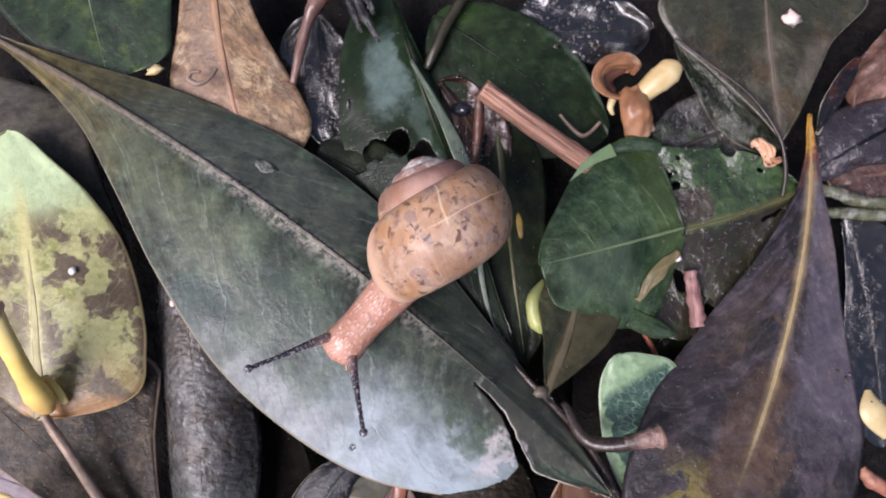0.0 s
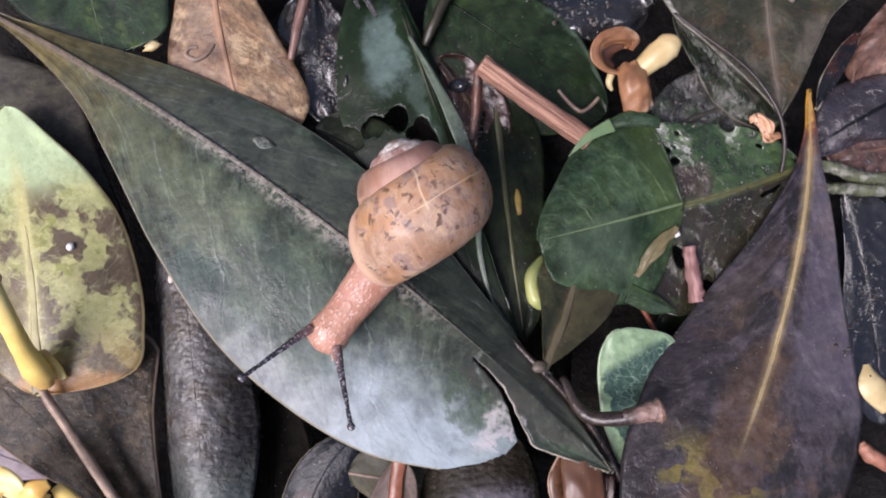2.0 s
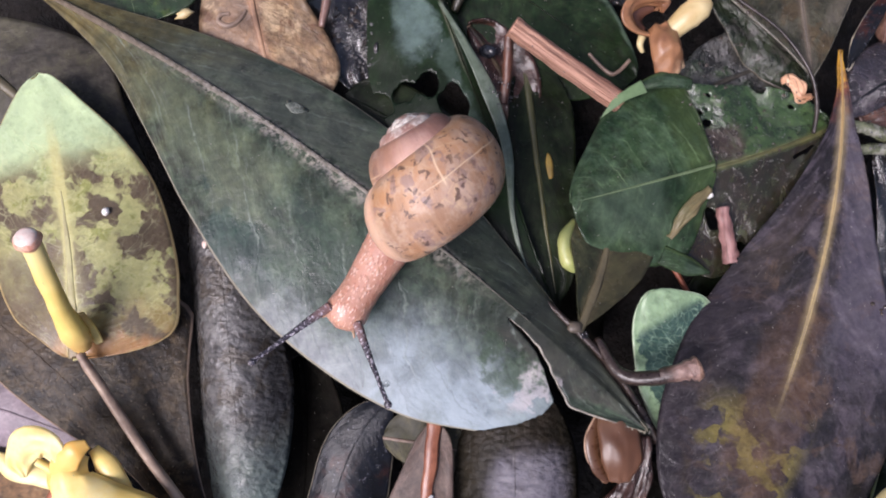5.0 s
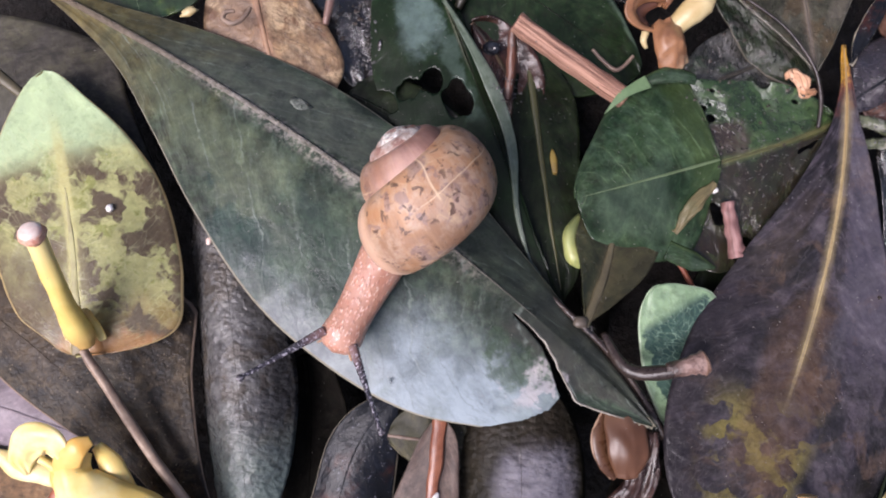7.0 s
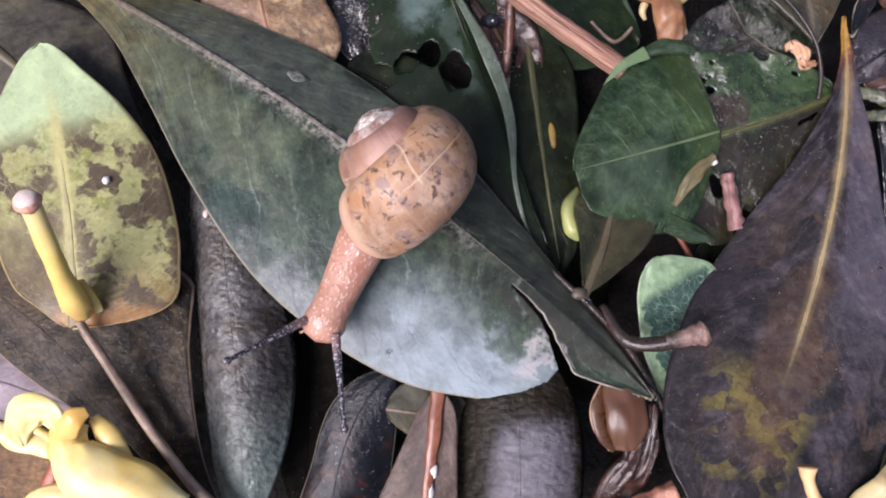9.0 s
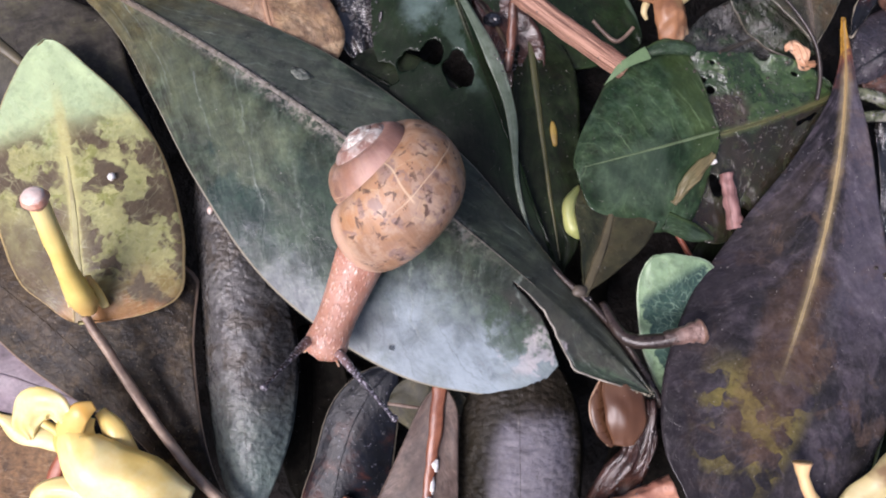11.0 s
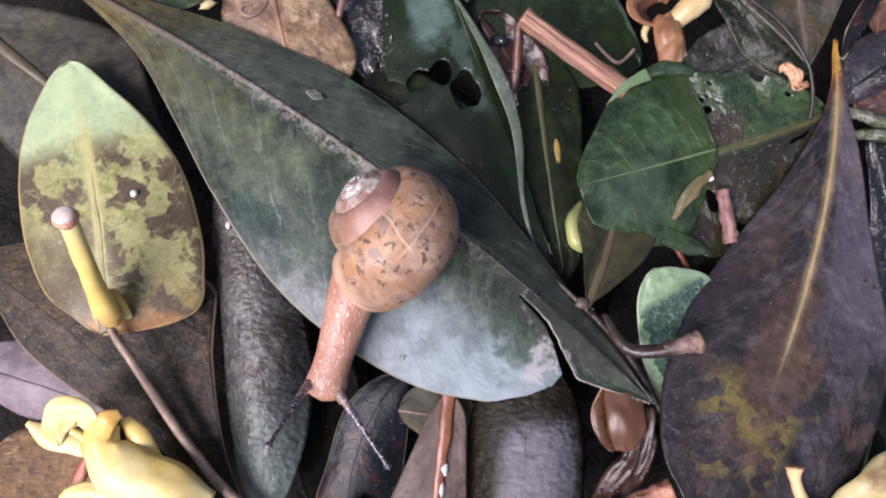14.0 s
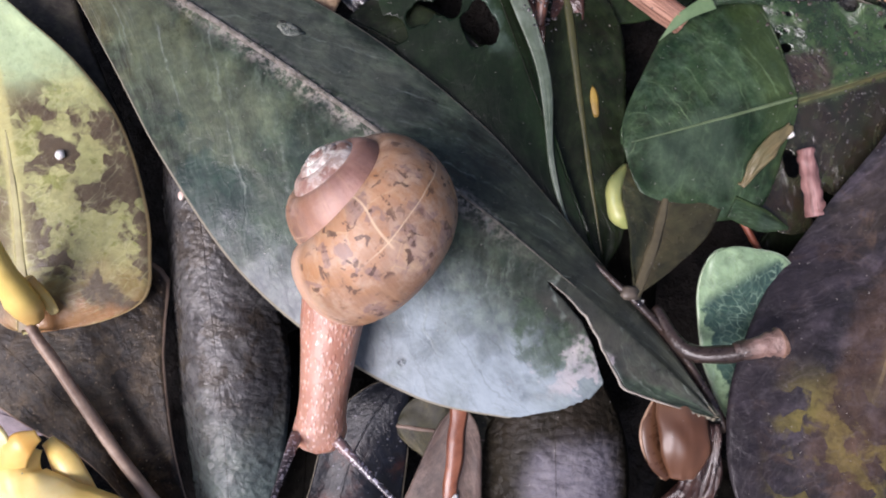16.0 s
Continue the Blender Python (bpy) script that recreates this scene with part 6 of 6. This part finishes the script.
feeler_a = build_feeler(neck, 8.9, 0.50, 0.21, 0.38)
feeler_b = build_feeler(neck, 8.9, 0.50, 0.21, 0.38)
lip_a = build_feeler(neck, 1.5, 0.34, 0.12, 0.13, "lower_feeler", M_SOLE)
lip_b = build_feeler(neck, 1.5, 0.34, 0.12, 0.13, "lower_feeler", M_SOLE)
lip_a.matrix_basis = pose(9.3 * MM, 0.95 * MM, -0.9 * MM, 0, 16, 40)
lip_b.matrix_basis = pose(9.3 * MM, -0.95 * MM, -0.9 * MM, 0, 16, -40)

# place of the shell, the way of its apex in the plan, and its rise; place and heading of the neck; turn and rise of the feelers
SHELL_ROWS = [
    (0, 3.06, 10.14, 111.0, 5.0),
    (0.5, 2.62, 9.92, 111.7, 5.9),
    (1, 2.19, 9.71, 112.4, 6.7),
    (1.5, 1.75, 9.49, 113.1, 7.6),
    (2, 1.38, 9.20, 113.8, 8.5),
    (2.5, 1.00, 8.91, 114.5, 9.3),
    (3, 0.62, 8.63, 115.3, 10.2),
    (3.5, 0.25, 8.34, 116.0, 11.1),
    (4, -0.10, 7.99, 116.7, 12.0),
    (4.2, -0.23, 7.84, 117.0, 12.3),
    (6.3, -1.69, 6.36, 119.9, 16.0),
    (6.5, -1.82, 6.21, 120.2, 16.3),
    (7, -2.17, 5.86, 120.9, 17.2),
    (7.5, -2.64, 5.54, 121.6, 18.1),
    (8, -3.00, 5.19, 122.3, 19.0),
    (8.5, -3.36, 4.84, 123.0, 19.8),
    (8.7, -3.50, 4.70, 123.3, 20.2),
    (10.8, -5.02, 3.23, 126.3, 23.9),
    (11, -5.16, 3.09, 126.6, 24.2),
    (11.5, -5.47, 2.80, 127.1, 24.8),
    (12, -5.79, 2.50, 127.5, 25.4),
    (12.5, -6.10, 2.21, 128.0, 26.0),
    (13, -6.29, 1.69, 128.0, 26.0),
    (13.5, -6.49, 1.17, 128.0, 26.0),
    (14, -6.68, 0.64, 128.0, 26.0),
    (14.5, -6.88, 0.12, 128.0, 26.0),
    (15, -7.25, -0.24, 128.0, 26.0),
    (15.5, -7.61, -0.61, 128.0, 26.0),
    (15.8, -7.75, -0.73, 128.0, 26.0),
    (16, -7.85, -0.81, 128.0, 26.0),
]
NECK_ROWS = [
    (0, -0.67, 4.15, -130.8),
    (0.5, -1.26, 4.07, -129.7),
    (1, -1.56, 3.54, -128.7),
    (1.5, -2.44, 3.42, -127.6),
    (2, -2.50, 2.91, -126.9),
    (2.5, -3.27, 2.45, -126.2),
    (3, -3.64, 2.43, -125.4),
    (3.5, -4.10, 2.10, -124.7),
    (4, -3.83, 1.72, -123.8),
    (4.2, -4.03, 1.81, -123.4),
    (6.3, -5.65, -0.17, -119.5),
    (6.5, -5.83, -0.60, -119.1),
    (7, -6.26, -0.94, -118.2),
    (7.5, -6.69, -1.21, -117.2),
    (8, -6.94, -1.58, -116.4),
    (8.5, -7.58, -2.10, -115.5),
    (8.7, -7.97, -2.27, -115.2),
    (10.8, -8.69, -4.19, -111.7),
    (11, -8.77, -4.52, -111.4),
    (11.5, -9.05, -4.78, -110.5),
    (12, -9.61, -5.30, -109.6),
    (12.5, -9.66, -5.76, -108.7),
    (13, -10.82, -6.32, -107.8),
    (13.5, -10.62, -6.95, -106.8),
    (14, -11.10, -7.36, -105.9),
    (14.5, -11.51, -8.13, -104.9),
    (15, -11.76, -8.72, -101.7),
    (15.5, -11.79, -9.29, -98.4),
    (15.8, -11.48, -9.63, -97.1),
    (16, -11.14, -9.87, -96.3),
]
FEELER_A_ROWS = [
    (0, 61.1, 49.6),
    (0.5, 66.3, 44.8),
    (1, 69.8, 43.4),
    (1.5, 65.0, 40.5),
    (2, 57.5, 43.0),
    (2.5, 61.8, 35.9),
    (3, 59.9, 30.9),
    (3.5, 60.4, 33.6),
    (4, 59.5, 31.3),
    (4.2, 57.3, 29.3),
    (6.3, 61.1, 36.2),
    (6.5, 59.3, 37.8),
    (7, 52.0, 28.2),
    (7.5, 42.3, 22.7),
    (8, 35.8, 15.0),
    (8.5, 31.7, 12.1),
    (8.7, 31.1, 11.8),
    (10.8, 68.3, 29.4),
    (11, 68.2, 27.0),
    (11.5, 63.9, 23.6),
    (12, 58.6, 31.3),
    (12.5, 50.7, 16.1),
    (13, 57.1, 9.3),
    (13.5, 52.3, 11.3),
    (14, 52.5, 11.2),
    (14.5, 49.7, 9.9),
    (15, 50.6, 8.7),
    (15.5, 53.4, 8.8),
    (15.8, 53.4, 9.2),
    (16, 53.4, 9.2),
]
FEELER_B_ROWS = [
    (0, -29.1, 45.2),
    (0.5, -21.3, 45.2),
    (1, -17.1, 42.4),
    (1.5, -13.4, 47.6),
    (2, -14.9, 47.2),
    (2.5, -9.3, 52.9),
    (3, -9.4, 44.2),
    (3.5, -7.7, 43.0),
    (4, -11.2, 35.3),
    (4.2, -14.7, 28.9),
    (6.3, -24.2, 17.4),
    (6.5, -26.1, 30.8),
    (7, -32.1, 28.0),
    (7.5, -37.3, 18.9),
    (8, -41.6, 25.0),
    (8.5, -43.3, 39.0),
    (8.7, -41.1, 41.6),
    (10.8, -13.6, 65.3),
    (11, -12.9, 65.5),
    (11.5, -24.9, 63.2),
    (12, -27.6, 59.8),
    (12.5, -22.4, 53.5),
    (13, -12.7, 55.7),
    (13.5, -18.7, 56.8),
    (14, -10.2, 57.2),
    (14.5, -5.1, 59.8),
    (15, -3.7, 59.8),
    (15.5, -2.8, 61.2),
    (15.8, -2.1, 59.0),
    (16, -2.1, 59.0),
]
SPIN = -86


def motions():
    seat = {t: pose(x * MM, y * MM, 4.9 * MM, 0, 0, a) for t, x, y, a in NECK_ROWS}
    walk(snail, [(t, seat[t]) for t in seat])
    rows = []
    for t, x, y, way, rise in SHELL_ROWS:
        p, e = radians(way), radians(rise)
        axis = Vector((math.cos(p) * math.cos(e), math.sin(p) * math.cos(e), math.sin(e)))
        front = (Vector((0, 0, 1)) - axis * axis.z).normalized()
        side = axis.cross(front)
        m = Matrix((front, side, axis)).transposed().to_4x4()
        m = Matrix.Translation(Vector((x, y, 8.6)) * MM) @ m @ Matrix.Rotation(radians(SPIN), 4, "Z")
        rows.append((t, seat[t].inverted() @ m))
    walk(shell, rows)
    for ob, table, y in ((feeler_a, FEELER_A_ROWS, 1.6), (feeler_b, FEELER_B_ROWS, -1.6)):
        walk(ob, [(t, pose(8.8 * MM, y * MM, 0.9 * MM, 0, -up, yaw)) for t, yaw, up in table])


motions()
